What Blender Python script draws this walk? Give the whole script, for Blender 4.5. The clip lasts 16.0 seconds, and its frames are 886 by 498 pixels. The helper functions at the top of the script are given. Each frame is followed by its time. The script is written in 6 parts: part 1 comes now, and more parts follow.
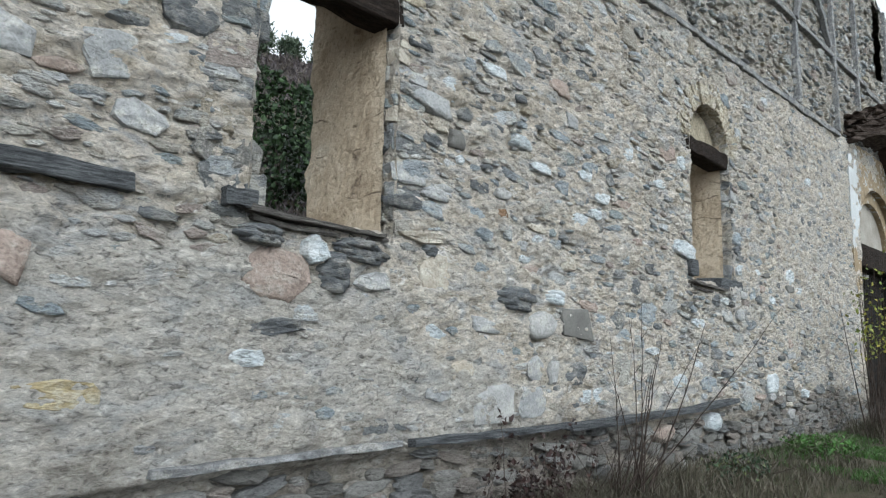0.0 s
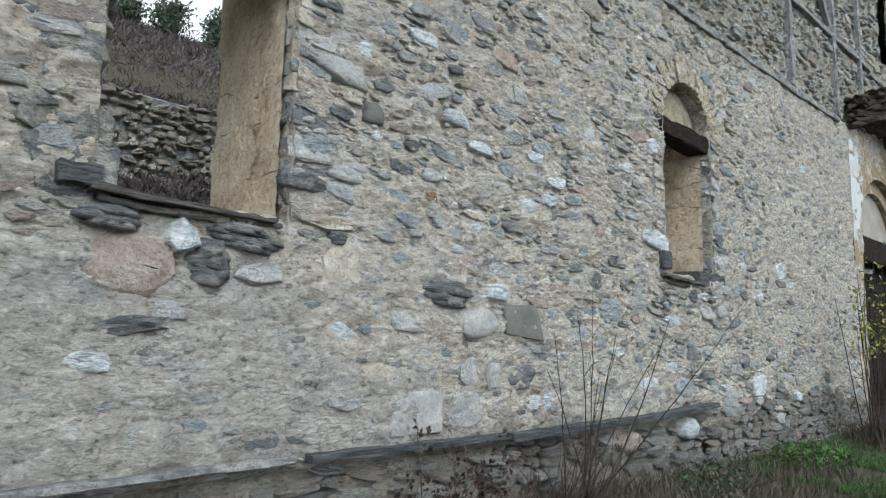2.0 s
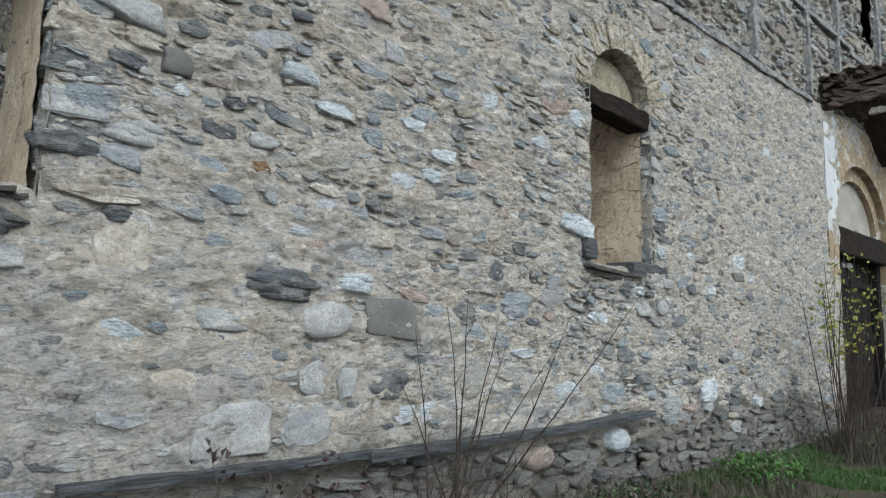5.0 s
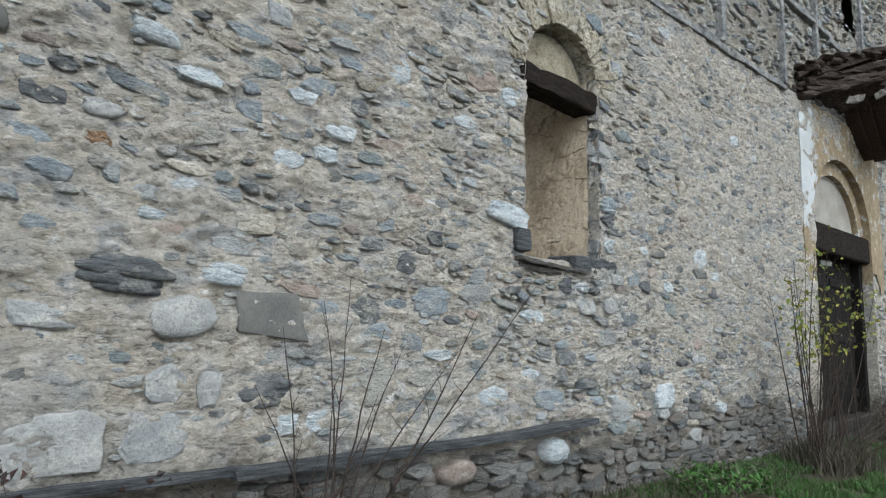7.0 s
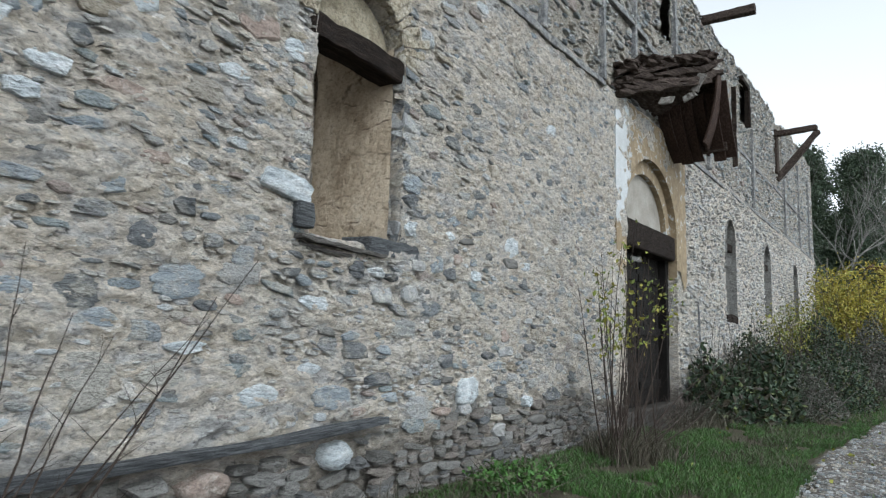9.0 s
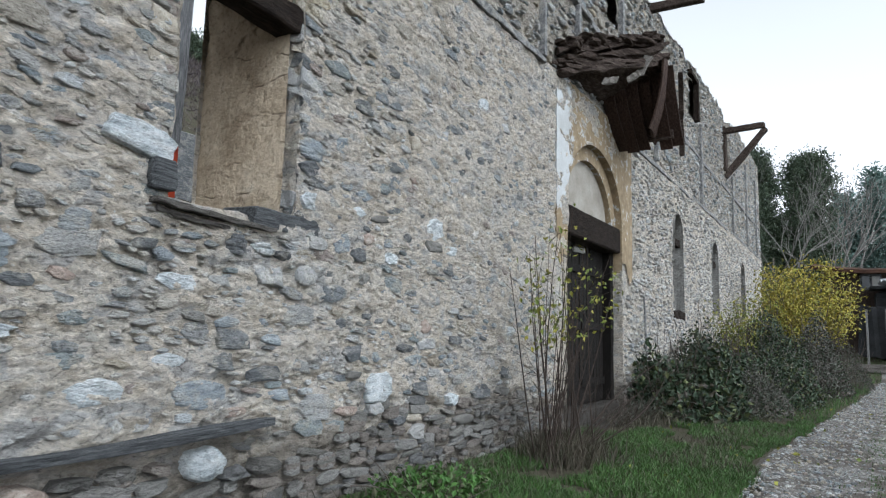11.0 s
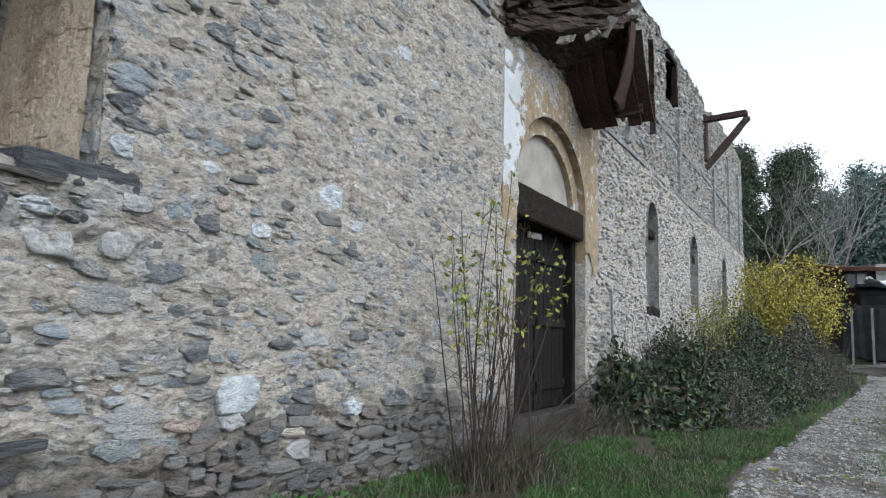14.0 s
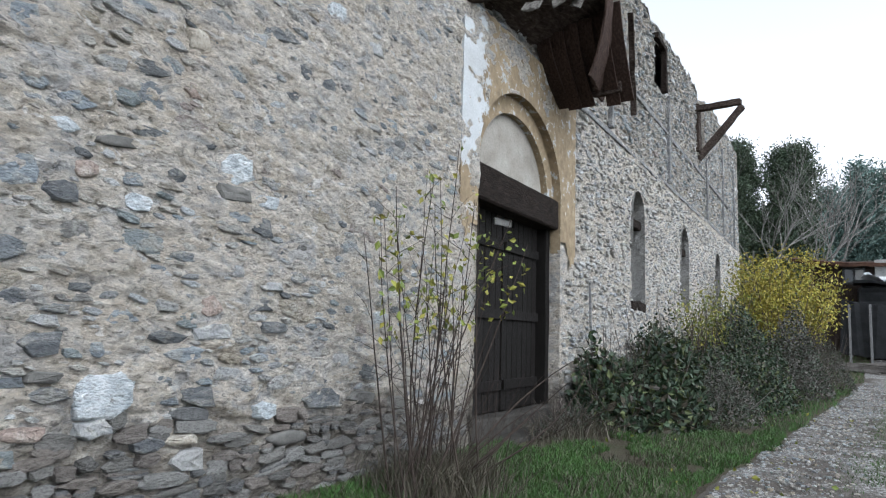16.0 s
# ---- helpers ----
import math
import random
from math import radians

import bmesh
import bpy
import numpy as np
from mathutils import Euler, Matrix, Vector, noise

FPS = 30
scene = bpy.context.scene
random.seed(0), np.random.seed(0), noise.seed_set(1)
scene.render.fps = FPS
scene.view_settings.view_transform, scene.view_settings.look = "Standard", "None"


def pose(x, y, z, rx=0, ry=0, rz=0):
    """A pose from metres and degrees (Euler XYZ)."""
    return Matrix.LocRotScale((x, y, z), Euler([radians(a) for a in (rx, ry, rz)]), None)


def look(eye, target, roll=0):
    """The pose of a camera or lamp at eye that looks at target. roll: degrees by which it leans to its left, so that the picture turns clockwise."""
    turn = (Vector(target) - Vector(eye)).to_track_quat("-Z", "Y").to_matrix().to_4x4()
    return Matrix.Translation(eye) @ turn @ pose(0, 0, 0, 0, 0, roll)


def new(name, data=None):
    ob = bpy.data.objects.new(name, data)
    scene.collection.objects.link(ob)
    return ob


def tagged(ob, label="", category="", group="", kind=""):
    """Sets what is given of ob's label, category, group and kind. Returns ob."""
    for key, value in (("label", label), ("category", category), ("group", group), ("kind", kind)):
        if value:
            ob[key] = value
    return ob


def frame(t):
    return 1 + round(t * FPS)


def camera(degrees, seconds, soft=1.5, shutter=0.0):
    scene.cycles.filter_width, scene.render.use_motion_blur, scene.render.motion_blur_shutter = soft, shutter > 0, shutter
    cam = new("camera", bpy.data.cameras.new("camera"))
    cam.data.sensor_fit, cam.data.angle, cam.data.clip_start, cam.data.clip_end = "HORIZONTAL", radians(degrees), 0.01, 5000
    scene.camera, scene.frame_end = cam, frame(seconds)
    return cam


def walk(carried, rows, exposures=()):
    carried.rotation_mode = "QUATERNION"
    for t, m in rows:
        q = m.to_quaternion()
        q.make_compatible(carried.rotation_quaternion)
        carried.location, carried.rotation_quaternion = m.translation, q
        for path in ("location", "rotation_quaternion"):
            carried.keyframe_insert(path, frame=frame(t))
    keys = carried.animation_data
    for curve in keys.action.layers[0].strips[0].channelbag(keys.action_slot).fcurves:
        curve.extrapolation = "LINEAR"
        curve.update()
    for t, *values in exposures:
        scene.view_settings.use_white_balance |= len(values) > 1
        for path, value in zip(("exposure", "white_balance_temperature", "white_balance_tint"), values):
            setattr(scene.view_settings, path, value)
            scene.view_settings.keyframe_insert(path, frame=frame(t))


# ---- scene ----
cam = camera(66.9, 16.0, soft=1.2, shutter=0.25)
METRES, EYE, TILT, LEAN, TURN = 7.5, 1.5, 0.0, 0.0, -43.65
ROWS = [
    (0.0, 0.0, 0.0, 0.0, -0.17, 7.72, -1.22),
    (0.5, 0.0212, 0.0294, 0.0013, 0.24, 7.51, -1.26),
    (1.0, 0.0401, 0.0433, 0.0025, 0.39, 7.87, -1.26),
    (1.5, 0.064, 0.0614, 0.002, 0.65, 7.55, -1.22),
    (2.0, 0.0917, 0.084, 0.0036, 0.97, 7.53, -1.18),
    (2.5, 0.116, 0.1009, 0.0034, 1.05, 7.72, -1.22),
    (3.0, 0.1362, 0.1193, 0.003, 1.34, 7.63, -1.23),
    (3.5, 0.1633, 0.1431, 0.0071, 1.38, 7.43, -1.19),
    (6.0, 0.2735, 0.2462, 0.0089, 1.35, 7.34, -1.22),
    (6.5, 0.2975, 0.2702, 0.0109, 1.26, 7.36, -1.26),
    (7.0, 0.3208, 0.2852, 0.0076, 1.32, 7.55, -1.27),
    (7.5, 0.3407, 0.3044, 0.0065, 1.32, 7.28, -1.31),
    (8.0, 0.3631, 0.3273, 0.0095, -3.81, 7.06, -1.77),
    (8.5, 0.3758, 0.3429, 0.0069, -9.02, 7.41, -1.63),
    (9.0, 0.3978, 0.3735, 0.0065, -11.54, 7.27, -1.52),
    (11.5, 0.5014, 0.4964, -0.0068, -15.25, 7.45, -1.5),
    (12.0, 0.5313, 0.5349, -0.0061, -15.2, 7.27, -1.56),
    (12.5, 0.5494, 0.5491, -0.0104, -15.68, 7.57, -1.44),
    (13.0, 0.5704, 0.567, -0.0129, -15.9, 7.55, -1.45),
    (13.5, 0.594, 0.5868, -0.013, -16.11, 7.47, -1.58),
    (14.0, 0.6177, 0.6056, -0.0087, -16.16, 7.43, -1.62),
    (14.5, 0.6435, 0.6243, -0.0122, -16.22, 7.39, -1.59),
    (15.0, 0.668, 0.647, -0.0127, -16.19, 7.35, -1.74),
    (15.5, 0.6926, 0.6612, -0.0122, -16.31, 7.43, -1.74),
    (16.0, 0.7162, 0.6814, -0.0108, -16.16, 7.17, -1.76),
]
walk(cam, [(t, pose(0, 0, EYE, TILT, LEAN, TURN) @ pose(METRES * x, METRES * y, METRES * z, 90 + pitch, roll, yaw)) for t, x, y, z, yaw, pitch, roll in ROWS], exposures=[(0.0, 1.2, 5880, 4), (2.0, 1.13, 5880, 4), (3.7, 1.08, 5870, 4), (7.5, 1.05, 5860, 4), (11.5, 1.08, 5810, 7), (14.0, 1.14, 5770, 8), (16.0, 1.2, 5760, 8)])

# ---- light ----
world = bpy.data.worlds.new("overcast_sky")
scene.world = world
world.use_nodes = True
wt = world.node_tree
sky = wt.nodes.new("ShaderNodeTexSky")
sky.sky_type, sky.sun_disc = "NISHITA", False
sky.sun_elevation, sky.sun_rotation = radians(42), radians(200)
sky.air_density, sky.dust_density, sky.ozone_density = 1.0, 1.5, 1.0
pale = wt.nodes.new("ShaderNodeHueSaturation")
pale.inputs["Saturation"].default_value = 0.02
wt.links.new(sky.outputs[0], pale.inputs["Color"])
wt.links.new(pale.outputs[0], wt.nodes["Background"].inputs["Color"])
wt.nodes["Background"].inputs["Strength"].default_value = 0.14
sun = new("sun", bpy.data.lights.new("sun", "SUN"))
sun.data.energy, sun.data.angle, sun.data.color = 0.6, radians(40), (1.0, 0.98, 0.96)
sun.matrix_world = look((2, -10, 14), (6, 3, 0))

# ---- numbers of the place ----
W = 3.67            # plane of the facade
BACK = W + 1.1      # its inner face
rng = np.random.default_rng(7)


def lattice(ix, iy, seed):
    v = np.sin(ix * 127.1 + iy * 311.7 + seed * 74.7) * 43758.5453
    return v - np.floor(v)


def vnoise(x, y, seed=0):
    """Smooth value noise from 0 to 1."""
    x, y = np.asarray(x, float), np.asarray(y, float)
    ix, iy = np.floor(x), np.floor(y)
    fx, fy = x - ix, y - iy
    fx, fy = fx * fx * (3 - 2 * fx), fy * fy * (3 - 2 * fy)
    a, b = lattice(ix, iy, seed), lattice(ix + 1, iy, seed)
    c, d = lattice(ix, iy + 1, seed), lattice(ix + 1, iy + 1, seed)
    return (a * (1 - fx) + b * fx) * (1 - fy) + (c * (1 - fx) + d * fx) * fy


def fbm(x, y, size, octaves=3, seed=0):
    total, weight = 0, 0
    for k in range(octaves):
        total = total + vnoise(x / size * 2 ** k, y / size * 2 ** k, seed + k) / 2 ** k
        weight += 1 / 2 ** k
    return total / weight - 0.5


# ---- materials ----
def node(nt, kind, ins=None, **props):
    n = nt.nodes.new("ShaderNode" + kind)
    for key, value in props.items():
        setattr(n, key, value)
    for key, value in (ins or {}).items():
        if isinstance(value, bpy.types.NodeSocket):
            nt.links.new(value, n.inputs[key])
        else:
            n.inputs[key].default_value = value
    return n


def ramp(nt, fac, stops, interpolation="LINEAR"):
    n = node(nt, "ValToRGB", {0: fac})
    n.color_ramp.interpolation = interpolation
    while len(n.color_ramp.elements) < len(stops):
        n.color_ramp.elements.new(0.5)
    for e, (p, c) in zip(n.color_ramp.elements, stops):
        e.position, e.color = p, (*c, 1)
    return n.outputs[0]


def mix(nt, fac, a, b, how="MIX"):
    n = node(nt, "Mix", {0: fac}, data_type="RGBA", blend_type=how)
    for key, value in ((6, a), (7, b)):
        if isinstance(value, bpy.types.NodeSocket):
            nt.links.new(value, n.inputs[key])
        else:
            n.inputs[key].default_value = (*value, 1)
    return n.outputs[2]


def start(name):
    m = bpy.data.materials.new(name)
    m.use_nodes = True
    nt = m.node_tree
    where = node(nt, "NewGeometry").outputs["Position"]
    return m, nt, where, nt.nodes["Principled BSDF"]


def noisy(nt, where, scale, detail=5, rough=0.6, stretch=None):
    if stretch:
        where = node(nt, "Mapping", {"Vector": where, "Scale": stretch}).outputs[0]
    return node(nt, "TexNoise", {"Vector": where, "Scale": scale, "Detail": detail, "Roughness": rough}).outputs[0]


def surface(name, stops, scale=3, fine=40, speckle=0.35, rough=0.9, bump=0.01, stretch=None, pick="", picked=(), keep=0.75, metal=0.0, smear=0.0):
    """Two scales of noise in the colour, relief from both. pick: 'island' or 'object' draws a base colour for each piece out of picked."""
    m, nt, where, bsdf = start(name)
    big = noisy(nt, where, scale, 6, 0.65, stretch)
    small = noisy(nt, where, fine, 5, 0.7, stretch)
    colour = ramp(nt, big, stops)
    if pick:
        r = node(nt, "NewGeometry").outputs["Random Per Island"] if pick == "island" else node(nt, "ObjectInfo").outputs["Random"]
        n = len(picked)
        own = ramp(nt, r, [(i / n, c) for i, c in enumerate(picked)], "CONSTANT")
        colour = mix(nt, keep, colour, own)
    dark = ramp(nt, small, [(0.3, (1 - speckle,) * 3), (0.5, (1.0,) * 3), (0.72, (1 + 0.3 * speckle,) * 3)])
    colour = mix(nt, 1.0, colour, dark, "MULTIPLY")
    height = node(nt, "Math", {0: big, 1: small}, operation="ADD").outputs[0]
    if smear:                   # lime mortar left lying over parts of the stone
        film = node(nt, "MapRange", {"Value": noisy(nt, where, 5.5, 7, 0.7, (1, 1, 1.5)), "From Min": 0.50, "From Max": 0.58, "To Max": smear}).outputs[0]
        lime = ramp(nt, small, [(0.3, (0.17, 0.155, 0.13)), (0.43, (0.42, 0.395, 0.34)), (0.55, (0.58, 0.55, 0.49)), (0.7, (0.74, 0.73, 0.69))])
        colour = mix(nt, film, colour, lime)
        height = node(nt, "Math", {0: height, 1: node(nt, "Math", {0: film, 1: 0.35}, operation="MULTIPLY").outputs[0]}, operation="ADD").outputs[0]
    nt.links.new(colour, bsdf.inputs["Base Color"])
    b = node(nt, "Bump", {"Height": height, "Strength": 1.0, "Distance": bump})
    nt.links.new(b.outputs[0], bsdf.inputs["Normal"])
    bsdf.inputs["Roughness"].default_value, bsdf.inputs["Metallic"].default_value = rough, metal
    bsdf.inputs["Specular IOR Level"].default_value = 0.15
    return m


ROCKS = [(0.30, 0.305, 0.31), (0.42, 0.415, 0.40), (0.19, 0.215, 0.24), (0.46, 0.42, 0.36), (0.31, 0.35, 0.385), (0.54, 0.545, 0.545),
         (0.21, 0.20, 0.185), (0.43, 0.38, 0.31), (0.11, 0.12, 0.13), (0.38, 0.38, 0.37), (0.62, 0.65, 0.67), (0.34, 0.27, 0.235), (0.47, 0.46, 0.44),
         (0.25, 0.30, 0.335), (0.44, 0.37, 0.27), (0.55, 0.52, 0.46), (0.27, 0.315, 0.325), (0.36, 0.385, 0.40), (0.16, 0.17, 0.18)]
ROCK_STOPS = [(0.28, (0.15, 0.15, 0.145)), (0.43, (0.33, 0.33, 0.315)), (0.57, (0.48, 0.475, 0.455)), (0.7, (0.74, 0.74, 0.72))]
M_STONES = surface("rubble_stone", ROCK_STOPS, 8, 45, 0.7, 0.92, 0.04, (1, 1, 2.6), "island", ROCKS, 0.75, 0.0, 0.5)
PALE_ROCKS = [(0.44, 0.44, 0.44), (0.54, 0.52, 0.48), (0.36, 0.385, 0.41), (0.60, 0.60, 0.59), (0.48, 0.44, 0.38), (0.66, 0.67, 0.67), (0.31, 0.33, 0.35), (0.52, 0.49, 0.43), (0.42, 0.415, 0.40), (0.57, 0.545, 0.50), (0.35, 0.32, 0.285)]
M_PEBBLES = surface("pale_small_rubble", [(0.28, (0.22, 0.215, 0.20)), (0.45, (0.42, 0.41, 0.38)), (0.58, (0.55, 0.54, 0.51)), (0.72, (0.78, 0.775, 0.75))], 9, 42, 0.65, 0.92, 0.035, (1, 1, 2.4), "island", PALE_ROCKS, 0.65, 0.0, 0.6)
M_TERRACE = surface("terrace_stone", [(0.3, (0.119, 0.105, 0.0884)), (0.5, (0.255, 0.23, 0.196)), (0.72, (0.459, 0.433, 0.391))], 5, 30, 0.5, 0.95, 0.03, None, "object", [(0.306, 0.272, 0.238), (0.204, 0.187, 0.17), (0.408, 0.383, 0.348), (0.255, 0.221, 0.178), (0.153, 0.145, 0.136)], 0.6)
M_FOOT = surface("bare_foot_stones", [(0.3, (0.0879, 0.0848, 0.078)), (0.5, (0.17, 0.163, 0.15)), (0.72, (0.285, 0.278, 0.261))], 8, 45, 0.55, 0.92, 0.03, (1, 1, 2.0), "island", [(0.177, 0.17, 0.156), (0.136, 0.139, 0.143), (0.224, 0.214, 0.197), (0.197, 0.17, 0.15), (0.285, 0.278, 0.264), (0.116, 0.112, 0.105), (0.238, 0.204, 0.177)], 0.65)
M_STONE = surface("single_rubble_stone", ROCK_STOPS, 8, 45, 0.7, 0.92, 0.04, (1, 1, 2.6), "object", ROCKS, 0.7, 0.0, 0.7)
M_WHITE = surface("white_quartz_stone", [(0.3, (0.27, 0.30, 0.32)), (0.43, (0.50, 0.54, 0.56)), (0.55, (0.64, 0.67, 0.68)), (0.7, (0.76, 0.77, 0.77))], 9, 40, 0.55, 0.85, 0.03, (1, 1, 2.5), smear=0.2)
M_SLATE = surface("dark_slate_stone", [(0.3, (0.081, 0.0837, 0.0878)), (0.52, (0.162, 0.169, 0.176)), (0.75, (0.324, 0.324, 0.317))], 7, 40, 0.5, 0.85, 0.03, (1, 1, 4), smear=0.35)
M_MIDSLATE = surface("mid_slate_stone", [(0.3, (0.10, 0.105, 0.112)), (0.5, (0.19, 0.198, 0.205)), (0.72, (0.33, 0.33, 0.325))], 7, 40, 0.5, 0.88, 0.035, (1, 1, 3), smear=0.5)
M_BLUESTONE = surface("blue_grey_stone", [(0.3, (0.22, 0.25, 0.28)), (0.5, (0.34, 0.375, 0.40)), (0.72, (0.52, 0.55, 0.57))], 8, 40, 0.5, 0.88, 0.035, (1, 1, 3), smear=0.5)
M_GREYSTONE = surface("smooth_grey_stone", [(0.3, (0.22, 0.225, 0.23)), (0.55, (0.31, 0.31, 0.305)), (0.75, (0.41, 0.405, 0.395))], 8, 50, 0.4, 0.9, 0.015, smear=0.45)
M_PINK = surface("reddish_sandstone", [(0.3, (0.22, 0.175, 0.15)), (0.5, (0.31, 0.245, 0.21)), (0.75, (0.39, 0.33, 0.285))], 11, 50, 0.45, 0.9, 0.02, smear=0.3)
M_RUSTY = surface("rust_stained_stone", [(0.3, (0.12, 0.07, 0.04)), (0.5, (0.21, 0.13, 0.075)), (0.75, (0.34, 0.27, 0.20))], 11, 50, 0.45, 0.9, 0.02, smear=0.3)
M_TAN = surface("tan_sandstone", [(0.3, (0.29, 0.25, 0.20)), (0.55, (0.39, 0.35, 0.29)), (0.75, (0.48, 0.45, 0.39))], 7, 50, 0.4, 0.9, 0.015, smear=0.45)


def scored_plaster():
    """Tan reveal plaster: blotches, scored lines and fine cracks."""
    m, nt, where, bsdf = start("tan_reveal_plaster")
    big = noisy(nt, where, 2.6, 6, 0.65)
    small = noisy(nt, where, 26, 6, 0.7)
    colour = ramp(nt, big, [(0.3, (0.31, 0.24, 0.165)), (0.46, (0.47, 0.38, 0.275)), (0.6, (0.56, 0.47, 0.355)), (0.75, (0.63, 0.57, 0.47))])
    tilt = node(nt, "Mapping", {"Vector": where, "Rotation": (0.3, 0.0, 0.0), "Scale": (0.8, 0.35, 1.7)}).outputs[0]
    bent = node(nt, "VectorMath", {0: tilt, 1: node(nt, "VectorMath", {0: node(nt, "TexNoise", {"Vector": where, "Scale": 3.0, "Detail": 4}).outputs[1], "Scale": 0.25}, operation="SCALE").outputs[0]}, operation="ADD").outputs[0]
    edge = node(nt, "TexVoronoi", {"Vector": bent, "Scale": 1.9}, feature="DISTANCE_TO_EDGE").outputs["Distance"]
    line = node(nt, "MapRange", {"Value": edge, "From Min": 0.0, "From Max": 0.03}).outputs[0]
    broken = node(nt, "MapRange", {"Value": noisy(nt, where, 4, 3), "From Min": 0.36, "From Max": 0.5}).outputs[0]
    line = node(nt, "Math", {0: line, 1: broken}, operation="MAXIMUM").outputs[0]
    colour = mix(nt, line, (0.16, 0.12, 0.085), colour)
    pit = ramp(nt, small, [(0.3, (0.5, 0.48, 0.46)), (0.46, (0.97, 0.97, 0.97)), (0.7, (1.12, 1.12, 1.12))])
    nt.links.new(mix(nt, 1.0, colour, pit, "MULTIPLY"), bsdf.inputs["Base Color"])
    h = node(nt, "Math", {0: node(nt, "Math", {0: small, 1: big}, operation="ADD").outputs[0], 1: node(nt, "Math", {0: line, 1: 0.4}, operation="MULTIPLY").outputs[0]}, operation="ADD").outputs[0]
    nt.links.new(node(nt, "Bump", {"Height": h, "Strength": 1.0, "Distance": 0.025}).outputs[0], bsdf.inputs["Normal"])
    bsdf.inputs["Roughness"].default_value = 0.95
    return m


M_REVEAL = scored_plaster()
M_OLDWOOD = surface("weathered_grey_wood", [(0.3, (0.035, 0.035, 0.036)), (0.44, (0.085, 0.089, 0.094)), (0.56, (0.145, 0.151, 0.157)), (0.7, (0.225, 0.23, 0.235))], 6, 40, 0.6, 0.88, 0.02, (1, 8, 14))
M_SPLITWOOD = surface("split_sill_wood", [(0.3, (0.05, 0.043, 0.037)), (0.45, (0.12, 0.11, 0.10)), (0.56, (0.19, 0.175, 0.16)), (0.7, (0.27, 0.25, 0.23))], 6, 40, 0.6, 0.88, 0.025, (1, 8, 14))
M_POSTWOOD = surface("weathered_upright_wood", [(0.3, (0.107, 0.106, 0.102)), (0.5, (0.186, 0.186, 0.186)), (0.72, (0.274, 0.269, 0.259))], 6, 40, 0.5, 0.85, 0.01, (7, 7, 1))
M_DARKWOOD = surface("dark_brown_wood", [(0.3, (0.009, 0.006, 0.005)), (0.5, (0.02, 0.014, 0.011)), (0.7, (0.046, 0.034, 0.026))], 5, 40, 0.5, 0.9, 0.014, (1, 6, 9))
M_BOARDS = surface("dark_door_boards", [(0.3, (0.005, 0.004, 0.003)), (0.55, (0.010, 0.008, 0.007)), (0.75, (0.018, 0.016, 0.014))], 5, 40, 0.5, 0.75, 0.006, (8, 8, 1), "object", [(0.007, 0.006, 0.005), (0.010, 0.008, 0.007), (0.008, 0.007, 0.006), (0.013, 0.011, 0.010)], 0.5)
M_ROTTEN = surface("rotten_brown_wood", [(0.3, (0.021, 0.015, 0.012)), (0.5, (0.060, 0.044, 0.036)), (0.75, (0.145, 0.119, 0.102))], 7, 40, 0.6, 0.9, 0.02, (1, 2, 6))

M_OCHRE = surface("ochre_stained_stone", [(0.3, (0.21, 0.165, 0.09)), (0.5, (0.34, 0.28, 0.165)), (0.72, (0.47, 0.43, 0.34))], 6, 45, 0.45, 0.9, 0.02, (1, 1, 2), smear=0.4)
M_PALESTONE = surface("pale_grey_stone", [(0.3, (0.24, 0.24, 0.235)), (0.55, (0.325, 0.32, 0.31)), (0.75, (0.41, 0.405, 0.39))], 6, 50, 0.35, 0.9, 0.012, smear=0.25)
M_BROWNSLAB = surface("brown_grey_slab", [(0.3, (0.10, 0.096, 0.09)), (0.55, (0.145, 0.14, 0.13)), (0.75, (0.20, 0.185, 0.165))], 4, 60, 0.25, 0.9, 0.006)
M_DUSTY = surface("dusty_threshold_stone", [(0.3, (0.03, 0.027, 0.023)), (0.55, (0.05, 0.046, 0.041)), (0.75, (0.08, 0.076, 0.068))], 6, 50, 0.45, 0.95, 0.01)
M_LATH = surface("grey_torn_lath", [(0.3, (0.098, 0.086, 0.075)), (0.55, (0.210, 0.195, 0.176)), (0.75, (0.338, 0.323, 0.300))], 9, 50, 0.5, 0.9, 0.01, (1, 3, 6))


